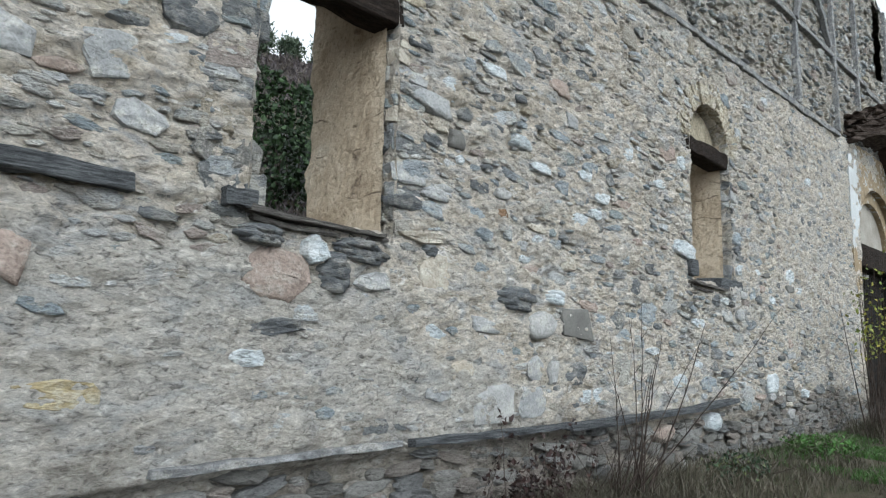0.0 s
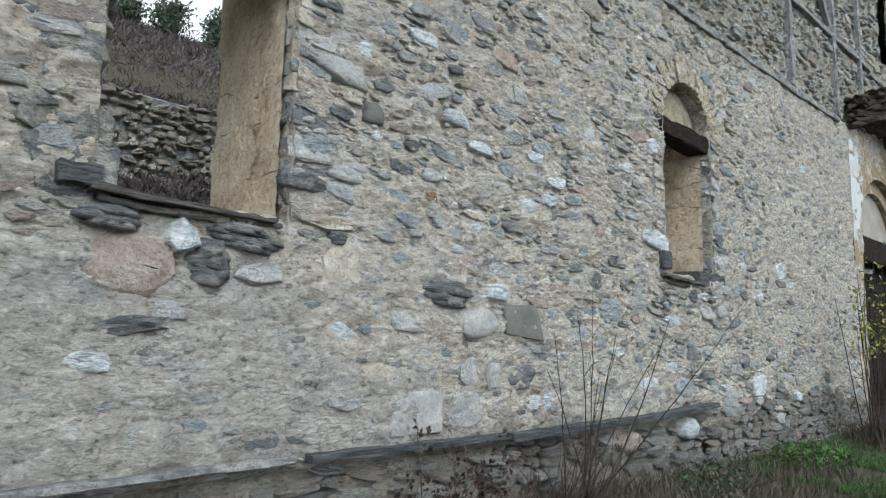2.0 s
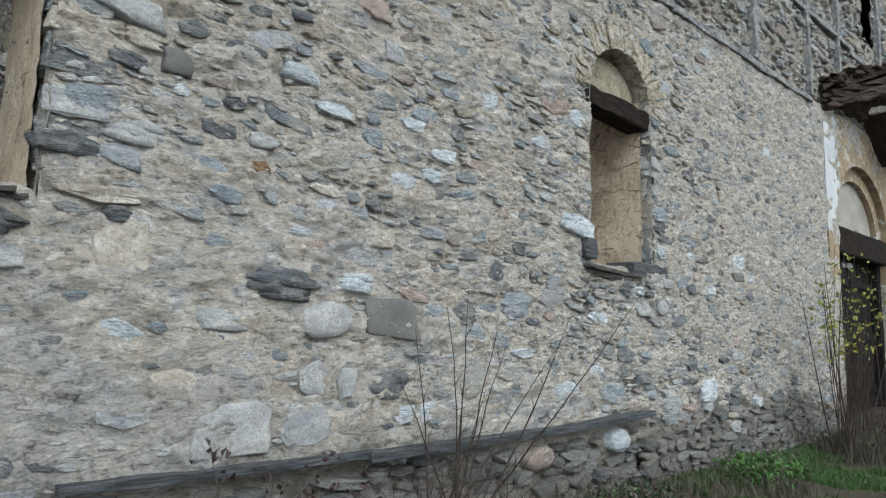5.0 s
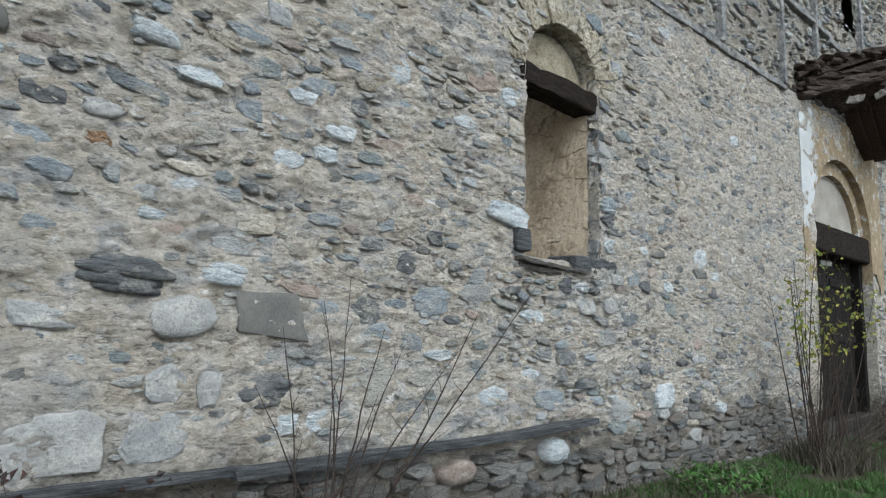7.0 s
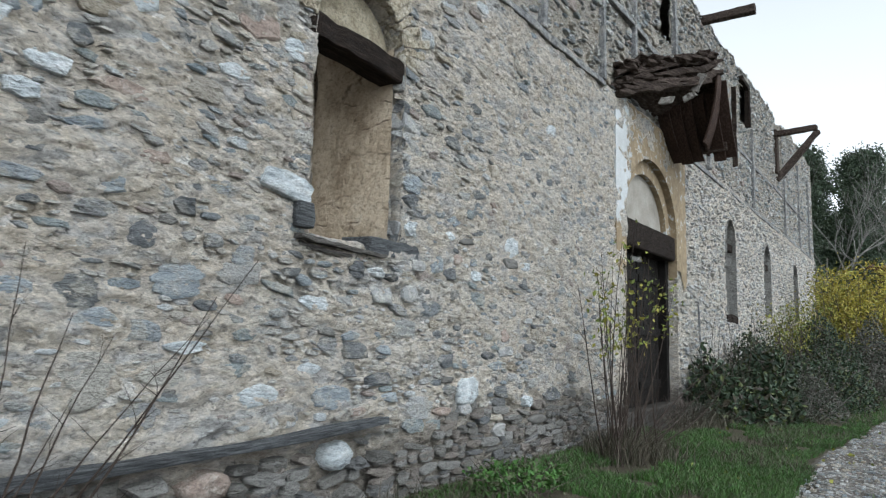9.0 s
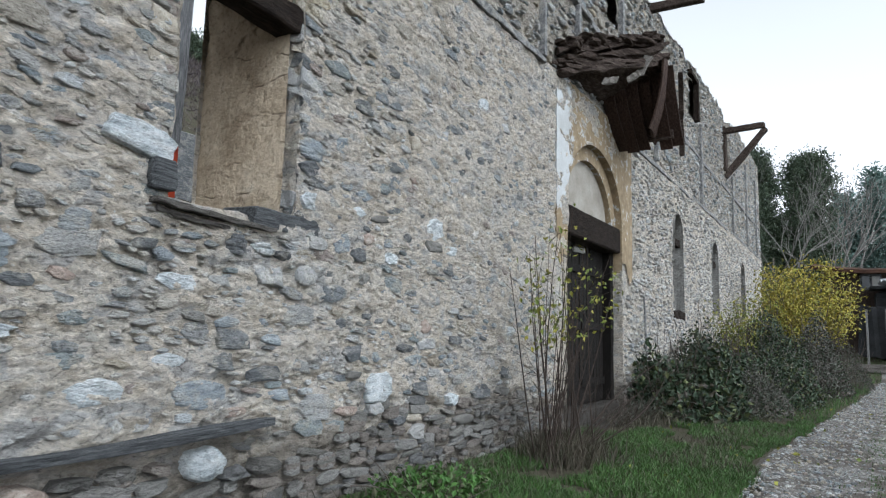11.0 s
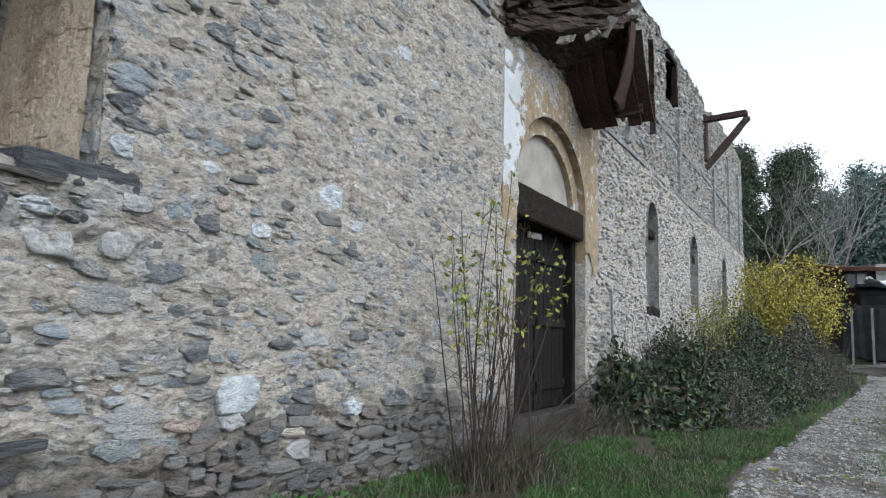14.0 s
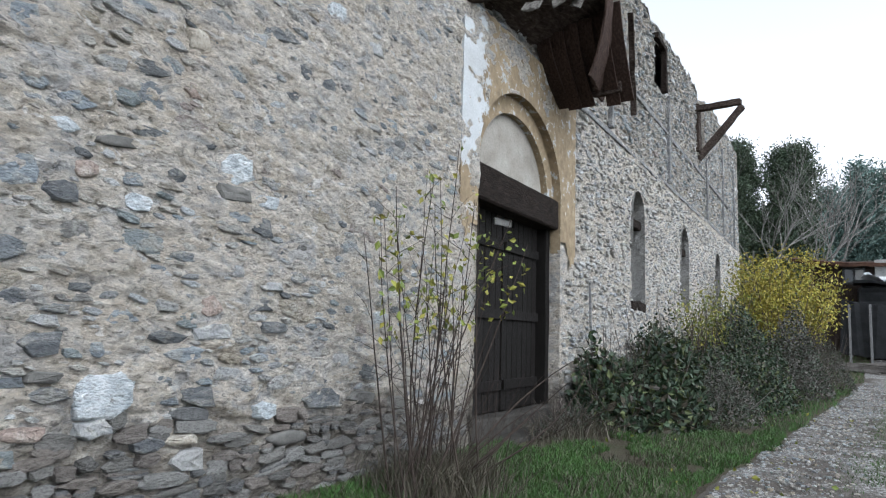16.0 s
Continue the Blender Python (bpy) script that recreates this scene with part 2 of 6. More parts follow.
def wall_mortar():
    """Lime mortar: flaked beds of cream and grey, tan earth and white lime, stones showing through it."""
    m, nt, where, bsdf = start("flaked_lime_mortar")
    big = noisy(nt, where, 0.9, 6, 0.6)
    flat = node(nt, "Mapping", {"Vector": where, "Scale": (1, 1, 1.9), "Rotation": (0, 0.08, 0)}).outputs[0]

    def flaked(scale, detail=8, twist=0.7, rough=0.6):
        return node(nt, "TexNoise", {"Vector": flat, "Scale": scale, "Detail": detail, "Roughness": rough, "Distortion": twist}).outputs[0]
    mid, patch, fleck, fine = flaked(8), flaked(3.4), flaked(19, 6, 0.9, 0.6), flaked(55, 6, 0.4, 0.75)
    base = ramp(nt, mid, [(0.30, (0.25, 0.225, 0.19)), (0.42, (0.435, 0.395, 0.34)), (0.5, (0.54, 0.50, 0.44)), (0.6, (0.64, 0.61, 0.56)), (0.7, (0.80, 0.79, 0.76))])
    tint = ramp(nt, big, [(0.3, (1.0, 0.945, 0.885)), (0.5, (1, 0.975, 0.95)), (0.7, (0.965, 0.97, 0.975))])
    base = mix(nt, 1.0, base, tint, "MULTIPLY")
    tone = ramp(nt, patch, [(0.28, (0.20, 0.215, 0.235)), (0.36, (0.34, 0.36, 0.375)), (0.405, (0.36, 0.375, 0.385)), (0.42, (0.47, 0.455, 0.425)), (0.50, (0.56, 0.525, 0.465)), (0.565, (0.53, 0.485, 0.41)), (0.58, (0.43, 0.385, 0.31)), (0.64, (0.47, 0.42, 0.34)), (0.655, (0.72, 0.715, 0.69))])
    base = mix(nt, 1.0, mix(nt, 0.6, base, tone), (1.09, 1.075, 1.07), "MULTIPLY")
    # a paler, later lime coat, and a darker earth-brown tone low down
    sep = node(nt, "SeparateXYZ", {0: where})
    ragged = node(nt, "Math", {0: node(nt, "Math", {0: noisy(nt, where, 1.4, 7, 0.65), 1: 1.6}, operation="MULTIPLY").outputs[0], 1: sep.outputs[2]}, operation="ADD").outputs[0]
    across = node(nt, "MapRange", {"Value": sep.outputs[0], "From Min": 2.6, "From Max": 5.2, "To Min": 0.0, "To Max": 1.6}).outputs[0]
    lime = node(nt, "MapRange", {"Value": node(nt, "Math", {0: ragged, 1: across}, operation="ADD").outputs[0], "From Min": 2.75, "From Max": 2.95, "To Min": 0.5, "To Max": 0.0}).outputs[0]
    base = mix(nt, lime, base, ramp(nt, fleck, [(0.3, (0.36, 0.345, 0.32)), (0.7, (0.52, 0.51, 0.485))]))
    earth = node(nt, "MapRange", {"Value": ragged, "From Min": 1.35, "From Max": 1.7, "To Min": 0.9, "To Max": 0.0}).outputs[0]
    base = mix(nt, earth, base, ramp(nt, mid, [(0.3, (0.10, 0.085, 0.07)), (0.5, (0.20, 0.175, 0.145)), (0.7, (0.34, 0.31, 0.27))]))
    high = node(nt, "MapRange", {"Value": node(nt, "Math", {0: ragged, 1: 0.9}, operation="SUBTRACT").outputs[0], "From Min": 5.2, "From Max": 5.6, "To Max": 0.6}).outputs[0]
    base = mix(nt, high, base, ramp(nt, mid, [(0.3, (0.13, 0.115, 0.095)), (0.5, (0.25, 0.225, 0.19)), (0.7, (0.40, 0.375, 0.33))]))
    # lime flecks, with lit flake tops and shaded gaps put into the tone
    spot = ramp(nt, fleck, [(0.30, (0.34, 0.34, 0.35)), (0.40, (0.76, 0.76, 0.76)), (0.46, (1.0, 1.0, 1.0)), (0.56, (1.06, 1.06, 1.06)), (0.63, (1.28, 1.28, 1.28))])
    grain = ramp(nt, fine, [(0.3, (0.6, 0.595, 0.59)), (0.44, (0.97, 0.97, 0.97)), (0.66, (1.13, 1.13, 1.13))])
    colour = mix(nt, 1.0, mix(nt, 1.0, base, spot, "MULTIPLY"), grain, "MULTIPLY")
    nt.links.new(colour, bsdf.inputs["Base Color"])
    ledge = node(nt, "Math", {0: fleck, 1: 0.07}, operation="SNAP").outputs[0]
    ledge2 = node(nt, "Math", {0: node(nt, "Math", {0: mid, 1: 0.045}, operation="SNAP").outputs[0], 1: 1.7}, operation="MULTIPLY").outputs[0]
    h = node(nt, "Math", {0: ledge, 1: ledge2}, operation="ADD").outputs[0]
    h = node(nt, "Math", {0: h, 1: node(nt, "Math", {0: fine, 1: 0.5}, operation="MULTIPLY").outputs[0]}, operation="ADD").outputs[0]
    b = node(nt, "Bump", {"Height": h, "Strength": 1.0, "Distance": 0.065})
    nt.links.new(b.outputs[0], bsdf.inputs["Normal"])
    bsdf.inputs["Roughness"].default_value = 0.95
    bsdf.inputs["Specular IOR Level"].default_value = 0.2
    return m


M_MORTAR = wall_mortar()


# ---- builders ----
def mesh_of(name, verts, faces, material, smooth=False):
    me = bpy.data.meshes.new(name)
    verts = np.asarray(verts, np.float32)
    if isinstance(faces, np.ndarray):           # all of one size
        n, k = faces.shape
        me.vertices.add(len(verts))
        me.vertices.foreach_set("co", verts.ravel())
        me.loops.add(n * k)
        me.loops.foreach_set("vertex_index", faces.astype(np.int32).ravel())
        me.polygons.add(n)
        me.polygons.foreach_set("loop_start", np.arange(0, n * k, k, dtype=np.int32))
        me.update(calc_edges=True)
    else:
        me.from_pydata([tuple(v) for v in verts.tolist()], [], faces)
    me.materials.append(material)
    me.polygons.foreach_set("use_smooth", [smooth] * len(me.polygons))
    me.update()
    return me


def part(name, bm, material, parent, label=""):
    """Links a bmesh as one mesh object under a thing or a part."""
    me = bpy.data.meshes.new(name)
    bmesh.ops.recalc_face_normals(bm, faces=bm.faces)
    bm.to_mesh(me)
    bm.free()
    me.materials.append(material)
    ob = new(name, me)
    ob.parent = parent
    return tagged(ob, label)


def piece(name, me, parent, label=""):
    ob = new(name, me)
    ob.parent = parent
    return tagged(ob, label)


def thing(name, label, category, kind="", group="", at=(0, 0, 0)):
    ob = new(name)
    ob.empty_display_size = 0.1
    ob.location = at
    return tagged(ob, label, category, group, kind)


def beam(size, rough=0.006, cuts=6, seed=0, taper=0.0, sag=0.0):
    """A hewn beam of that size about the origin, along its longest side, with worn, uneven faces."""
    r = random.Random(seed)
    bm = bmesh.new()
    bmesh.ops.create_cube(bm, size=1)
    axis = max(range(3), key=lambda i: size[i])
    along = [e for e in bm.edges if abs((e.verts[0].co - e.verts[1].co)[axis]) > 0.5]
    bmesh.ops.subdivide_edges(bm, edges=along, cuts=cuts, use_grid_fill=True)
    for v in bm.verts:
        u = v.co[axis]
        for i in range(3):
            s = size[i] * (1 if i == axis else 1 - taper * (u + 0.5))
            v.co[i] = v.co[i] * s + r.uniform(-rough, rough)
        v.co[2] -= sag * (0.25 - u * u) * 4
    bmesh.ops.bevel(bm, geom=[e for e in bm.edges if e.calc_face_angle(0) > 0.9], offset=min(size) * 0.08, segments=1, affect="EDGES")
    return bm


def laid(bm, m):
    bmesh.ops.transform(bm, matrix=m, verts=bm.verts)
    return bm


def strip(path, y0, y1, rough=0.0, cuts=1, seed=0):
    """A ribbon along path (x, z), going from y0 to y1."""
    bm = bmesh.new()
    r = random.Random(seed)
    rows = []
    for k in range(cuts + 1):
        y = y0 + (y1 - y0) * k / cuts
        rows.append([bm.verts.new((x + r.uniform(-rough, rough), y, z + r.uniform(-rough, rough))) for x, z in path])
    for a, b in zip(rows, rows[1:]):
        for i in range(len(path) - 1):
            bm.faces.new((a[i], a[i + 1], b[i + 1], b[i]))
    return bm


def prism(path, y0, y1):
    """A closed outline (x, z) filled and extruded from y0 to y1."""
    bm = bmesh.new()
    front = [bm.verts.new((x, y0, z)) for x, z in path]
    face = bm.faces.new(front)
    out = bmesh.ops.extrude_face_region(bm, geom=[face])
    bmesh.ops.translate(bm, vec=(0, y1 - y0, 0), verts=[v for v in out["geom"] if isinstance(v, bmesh.types.BMVert)])
    return bm


def arch(x0, x1, spring, rise, n=16, foot=None):
    """Outline (x, z) of an arched opening from the left foot over the arch to the right foot."""
    cx, a = (x0 + x1) / 2, (x1 - x0) / 2
    pts = [(cx - a * math.cos(math.pi * i / n), spring + rise * math.sin(math.pi * i / n)) for i in range(n + 1)]
    if foot is not None:
        lift = [foot + (spring - foot) * k / 12 for k in range(12)]
        pts = [(x0, z) for z in lift] + pts + [(x1, z) for z in reversed(lift)]
    return pts


class Opening:
    def __init__(self, x0, x1, foot, spring, rise):
        self.x0, self.x1, self.foot, self.spring, self.rise = x0, x1, foot, spring, rise

    def inside(self, x, z, grow=0.0):
        cx, a = (self.x0 + self.x1) / 2, (self.x1 - self.x0) / 2 + grow
        low = (np.abs(x - cx) < a) & (z > self.foot - grow) & (z <= self.spring)
        if self.rise <= 0:
            return low | ((np.abs(x - cx) < a) & (z > self.spring) & (z < self.spring + grow))
        high = (z > self.spring) & (((x - cx) / a) ** 2 + ((z - self.spring) / (self.rise + grow)) ** 2 < 1)
        return low | high


WIN1 = Opening(1.87, 3.0, 2.2, 4.0, 0.54)
WIN2 = Opening(7.57, 8.68, 2.24, 4.0, 0.54)
GATE = Opening(14.42, 17.22, 0.0, 3.55, 1.17)
NARROW = [Opening(21.55, 22.55, 2.1, 4.1, 0.53), Opening(26.75, 27.8, 2.2, 4.1, 0.52), Opening(32.95, 34.0, 2.3, 4.1, 0.52)]
LOFT = [Opening(16.55, 17.2, 7.4, 9.2, 0), Opening(23.95, 24.75, 7.85, 8.95, 0), Opening(29.9, 31.2, 7.7, 12, 0)]
OPENINGS = [WIN1, WIN2, GATE] + NARROW + LOFT
FACE = (13.98, 17.9, 5.45)     # the plastered gate front: left, right, top


def in_any(x, z, grow=0.0):
    hit = np.zeros(np.shape(x), bool)
    for o in OPENINGS:
        hit |= o.inside(x, z, grow)
    return hit


def wall_top(x):
    return 9.25 + 0.045 * np.clip(x - 20, 0, 30) + 0.45 * fbm(x, x * 0, 1.3, 3, 5) + 0.3 * fbm(x, x * 0, 0.3, 2, 9)


def swell(x, z):
    return 0.05 * fbm(x, z, 1.1, 2, 1)


def turned(x, z, size, octaves, seed):
    """Noise of about -0.5 to 0.5, each octave turned a little, so that no grid shows."""
    total, weight = 0, 0
    for k in range(octaves):
        c, q = math.cos(0.35 + 0.9 * k), math.sin(0.35 + 0.9 * k)
        f, a = 2.05 ** k / size, 0.55 ** k
        total = total + a * vnoise((x * c - z * q) * f + 17.3 * k, (x * q + z * c) * f, seed + k)
        weight += a
    return total / weight - 0.5


def ledges(n, count, soft=0.3):
    """Noise broken into flat beds with steep edges between them."""
    q = n * count
    f = np.clip((q - np.floor(q)) / soft, 0, 1)
    return (np.floor(q) + f * f * (3 - 2 * f)) / count


def smooth_step(v, a, b):
    t = np.clip((v - a) / (b - a), 0, 1)
    return t * t * (3 - 2 * t)


def foot_top(x):
    """Height up to which the coat has fallen off the wall's foot."""
    return np.where(x < 8.55, 0.73, 0.80 + 0.75 * fbm(x, x * 0, 0.7, 4, 61) - 0.02 * np.clip(x - 10, 0, 4))


def coat(x, z):
    """How thickly the lime coat lies, from bare rubble (0) to whole (1)."""
    edge = 0.5 * turned(x, z, 0.5, 3, 77)
    low_left = smooth_step(-(z + edge), -2.2, -1.9) * smooth_step(-(x + edge), -7.4, -3.6)
    by_gate = 0.9 * smooth_step(x + edge * 2, 9.0, 10.2) * smooth_step(z + edge, 1.2, 1.7)
    bare = smooth_step(x + edge, 7.3, 7.7) * smooth_step(-(x + edge), -9.3, -8.8) * smooth_step(-(z + edge), -2.25, -2.0)
    return np.clip(np.maximum(low_left, by_gate), 0.25, 1) - 0.45 * bare


def relief(x, z):
    """How far the mortar stands proud of the facade's plane: flaked beds, thick or washed out."""
    x, z = np.asarray(x, float), np.asarray(z, float)
    wx, wz = x + 0.10 * turned(x, z, 0.17, 2, 70), z + 0.05 * turned(x, z, 0.13, 2, 72)
    beds = ledges(turned(wx + 0.2 * wz, wz * 2.0, 0.36, 4, 11), 9)
    flakes = ledges(turned(wx, wz * 1.8, 0.13, 3, 21), 6)
    c = coat(x, z)
    rough = 1.0 - 0.35 * np.clip(c, 0, 1)
    d = swell(x, z) + rough * (0.12 * beds + 0.075 * flakes + 0.02 * turned(x, z * 1.3, 0.05, 2, 31)) - 0.007 + 0.023 * c
    foot = np.clip((foot_top(x) - z) / 0.05, 0, 1)
    return d - np.where(x < 8.55, 0.075, 0.03) * foot - 0.045 * np.clip((z - 5.4) / 0.1, 0, 1) - 0.025 * np.clip((x - 17.3) / 0.3, 0, 1) * (z < 5.4)


# ---- the facade ----
wall = thing("wall_north", "long ruined facade of rubble stone and lime mortar", "wall", "structure")


def steps(*runs):
    out = []
    for a, b, s in runs:
        out.append(np.linspace(a, b, max(1, int(round((b - a) / s))), endpoint=False))
    return np.concatenate(out + [[runs[-1][1]]])


def facade_sheet(xs, zs, y_at, snap=0.035):
    X, Z = np.meshgrid(xs, zs, indexing="ij")
    cx, cz = (X[:-1, :-1] + X[1:, 1:]) / 2, (Z[:-1, :-1] + Z[1:, 1:]) / 2
    keep = ~in_any(cx, cz) & (cz < wall_top(cx))
    n = len(zs)
    idx = np.arange(len(xs) * n).reshape(len(xs), n)
    quads = np.stack([idx[:-1, :-1], idx[1:, :-1], idx[1:, 1:], idx[:-1, 1:]], -1)[keep]
    # edges of the openings are drawn onto their outlines
    for o in OPENINGS:
        near = o.inside(X, Z, snap) & ~o.inside(X, Z, -snap)
        mid, a = (o.x0 + o.x1) / 2, (o.x1 - o.x0) / 2
        low = near & (Z <= o.spring) & (np.abs(np.abs(X - mid) - a) < snap)
        X = np.where(low, mid + np.sign(X - mid) * a, X)
        if o.rise > 0:
            q = np.sqrt(((X - mid) / a) ** 2 + ((Z - o.spring) / o.rise) ** 2) + 1e-9
            up = near & (Z > o.spring)
            X, Z = np.where(up, mid + (X - mid) / q, X), np.where(up, o.spring + (Z - o.spring) / q, Z)
    Y = y_at(X, Z)
    verts = np.stack([X, Y, Z], -1).reshape(-1, 3)
    used = np.unique(quads)
    remap = np.full(len(verts), -1)
    remap[used] = np.arange(len(used))
    return verts[used], remap[quads]


for xs, zs, snap in ((steps((0.3, 14.0, 0.0165)), steps((0.0, 5.45, 0.0145)), 0.009),
                     (steps((-9, -2, 0.2), (-2, 0.3, 0.05)), steps((-0.5, 10.6, 0.05)), 0.03),
                     (steps((0.3, 14.0, 0.05)), steps((-0.5, 0.0, 0.05)), 0.03),
                     (steps((0.3, 14.0, 0.045)), steps((5.45, 10.6, 0.045)), 0.03),
                     (steps((14.0, 14.42, 0.035), (14.42, 17.22, 0.05), (17.22, 26, 0.045), (26, 40.2, 0.08)), steps((-0.5, 5.45, 0.04), (5.45, 10.6, 0.06)), 0.03)):
    v, f = facade_sheet(xs, zs, lambda x, z: W - relief(x, z), snap)
    piece("facade_face", mesh_of("facade_face", v, f, M_MORTAR, True), wall)
v, f = facade_sheet(steps((-9, 40.2, 0.2)), steps((-0.5, 10.6, 0.2)), lambda x, z: BACK + 0.06 * fbm(x, z, 0.6, 2, 3))
piece("inner_face", mesh_of("inner_face", v, f[:, ::-1], M_MORTAR, True), wall)

# top course and the far end close the wall's thickness
tx = steps((-9, 40.2, 0.12))
bm = bmesh.new()
rows = []
for x in tx:
    t = float(wall_top(np.array(x)))
    o = LOFT[2]
    if o.x0 < x < o.x1:
        t = o.foot
    rows.append([bm.verts.new((x, W - 0.01 + 1.12 * k / 5, t + (0.08 * float(vnoise(x * 4, k * 3.1, 8)) if 0 < k < 5 else -0.05))) for k in range(6)])
for a, b in zip(rows, rows[1:]):
    for k in range(5):
        bm.faces.new((a[k], b[k], b[k + 1], a[k + 1]))
part("wall_top", bm, M_MORTAR, wall)
for name, x in (("end_face", 40.2), ("start_face", -9.0)):
    bm = bmesh.new()
    cols = [[bm.verts.new((x + 0.05 * float(fbm(np.array(k * 1.3), np.array(z), 0.5, 2, 4)), W + 1.1 * k / 6, z)) for z in np.linspace(-0.5, 10.1, 50)] for k in range(7)]
    for a, b in zip(cols, cols[1:]):
        for i in range(49):
            bm.faces.new((a[i], a[i + 1], b[i + 1], b[i]))
    part(name, bm, M_MORTAR, wall)


# ---- stones of the facade ----
TIMBERS = [(3.3, 8.5, 0.72, 0.86), (5.0, 13.5, 5.33, 5.5), (18.0, 40.0, 5.33, 5.5), (10.5, 40.0, 6.85, 6.98)]
placed, cells = [], {}


def free(x, z, a, b):
    ci, cj = int(x // 0.4), int(z // 0.4)
    for i in range(ci - 1, ci + 2):
        for j in range(cj - 1, cj + 2):
            for X, Z, A, B in cells.get((i, j), ()):
                if ((x - X) / (a + A)) ** 2 + ((z - Z) / (b + B)) ** 2 < 0.93:
                    return False
    return True


def settle(x, z, a, b):
    cells.setdefault((int(x // 0.4), int(z // 0.4)), []).append((x, z, a, b))


def blob(seed, n=9, square=None, jitter=1.0):
    """A rubble stone of half-width 1 in x and z, open at its back, its broken face towards -y at depth 1."""
    r = np.random.default_rng(seed)
    ang = np.sort(np.arange(n) * 2 * np.pi / n + r.uniform(-0.3, 0.3, n))
    square = r.uniform(0.1, 0.95) if square is None else square
    rad = (1 - square) + square / np.maximum(np.abs(np.cos(ang)), np.abs(np.sin(ang)))
    rad = np.clip(rad * r.uniform(1 - 0.26 * jitter, 1 + 0.1 * jitter, n), 0.55, 1.42)
    slant = r.uniform(-0.4, 0.4, 2) * jitter
    verts = []
    for k, (s, d) in enumerate(((1.03, -0.8), (1.0, 0.5), (0.86, 0.95), (0.45, 1.0))):
        wob = r.uniform(-0.09, 0.09, n) * (k > 0)
        x, z = np.cos(ang) * rad * (s + wob), np.sin(ang) * rad * (s + wob)
        y = -(d + (slant[0] * x + slant[1] * z + r.uniform(-0.22, 0.22, n) * jitter) * (k > 0))
        verts += list(zip(x, y, z))
    verts.append((0, -1.0 + r.uniform(-0.2, 0.2), 0))
    faces = []
    for k in range(3):
        for i in range(n):
            j = (i + 1) % n
            faces.append((k * n + i, k * n + j, (k + 1) * n + j, (k + 1) * n + i))
    faces += [(3 * n + i, 3 * n + (i + 1) % n, 4 * n) for i in range(n)]
    return np.array(verts), faces


def seat(x, z):
    """Depth at which a stone is bedded."""
    return swell(np.array(x), np.array(z)) - (0.05 if z < 0.72 and x < 8.4 else 0.0) - (0.02 if z > 5.4 else 0.0)


BLOBS = [blob(100 + i) for i in range(28)]
def chip(seed, n=7):
    """A small stone with few faces."""
    r = np.random.default_rng(seed)
    ang = np.arange(n) * 2 * np.pi / n + r.uniform(-0.3, 0.3, n)
    rad = r.uniform(0.75, 1.2, n)
    verts = [(math.cos(a) * q * k, y + r.uniform(-0.2, 0.2) * (k < 1.02), math.sin(a) * q * k) for k, y in ((1.03, 0.8), (1.0, -0.5), (0.72, -1.0)) for a, q in zip(ang, rad)]
    faces = [(k * n + i, k * n + (i + 1) % n, (k + 1) * n + (i + 1) % n, (k + 1) * n + i) for k in range(2) for i in range(n)]
    return np.array(verts), faces + [tuple(2 * n + i for i in range(n))]


CHIPS = [chip(600 + i) for i in range(28)]
BLOBS += [blob(140 + i, 12, 0.97, 0.45) for i in range(4)]     # squared blocks
BLOBS += [blob(150 + i, 20, 0.05, 0.16) for i in range(3)]      # rounded boulders


def bedded(seed, layers=4):
    """A stone of thin split layers, each with its own ragged front and overhang."""
    r = np.random.default_rng(seed)
    verts, faces = [], []
    cuts = np.cumsum(r.uniform(0.6, 1.4, layers))
    cuts = -1 + 2 * np.concatenate([[0], cuts / cuts[-1]])
    n = 9
    for k in range(layers):
        z0, z1 = cuts[k] - 0.16, cuts[k + 1] + 0.16
        half = math.sqrt(max(0.25, 1 - (0.5 * (z0 + z1)) ** 2 * 0.8)) * r.uniform(0.8, 1.05)
        mid = r.uniform(-0.12, 0.12)
        depth = r.uniform(0.7, 1.1)
        b = len(verts)
        bend = r.uniform(-0.05, 0.05)
        for i in range(n):
            u = -1 + 2 * i / (n - 1)
            x, front = mid + half * u, depth * (1 - 0.75 * abs(u) ** 3) + r.uniform(-0.16, 0.16)
            lift = bend * (1 - u * u) + r.uniform(-0.03, 0.03)
            squeeze = 1 - 0.6 * abs(u) ** 4
            zm = (z0 + z1) / 2
            verts += [(x, 0.9, zm + (z0 - zm) * squeeze + lift), (x, -front * 0.9, zm + (z0 - zm) * squeeze + lift), (x, -front, zm + lift), (x, -front * 0.88, zm + (z1 - zm) * squeeze + lift), (x, 0.9, zm + (z1 - zm) * squeeze + lift)]
        for i in range(n - 1):
            for j in range(4):
                p = b + i * 5 + j
                faces.append((p, p + 5, p + 6, p + 1))
        faces += [tuple(b + j for j in range(5)), tuple(b + (n - 1) * 5 + j for j in reversed(range(5)))]
    return np.array(verts), faces


BLOBS += [bedded(170 + i, 3 + i % 3) for i in range(6)]        # 35 to 40: split layers


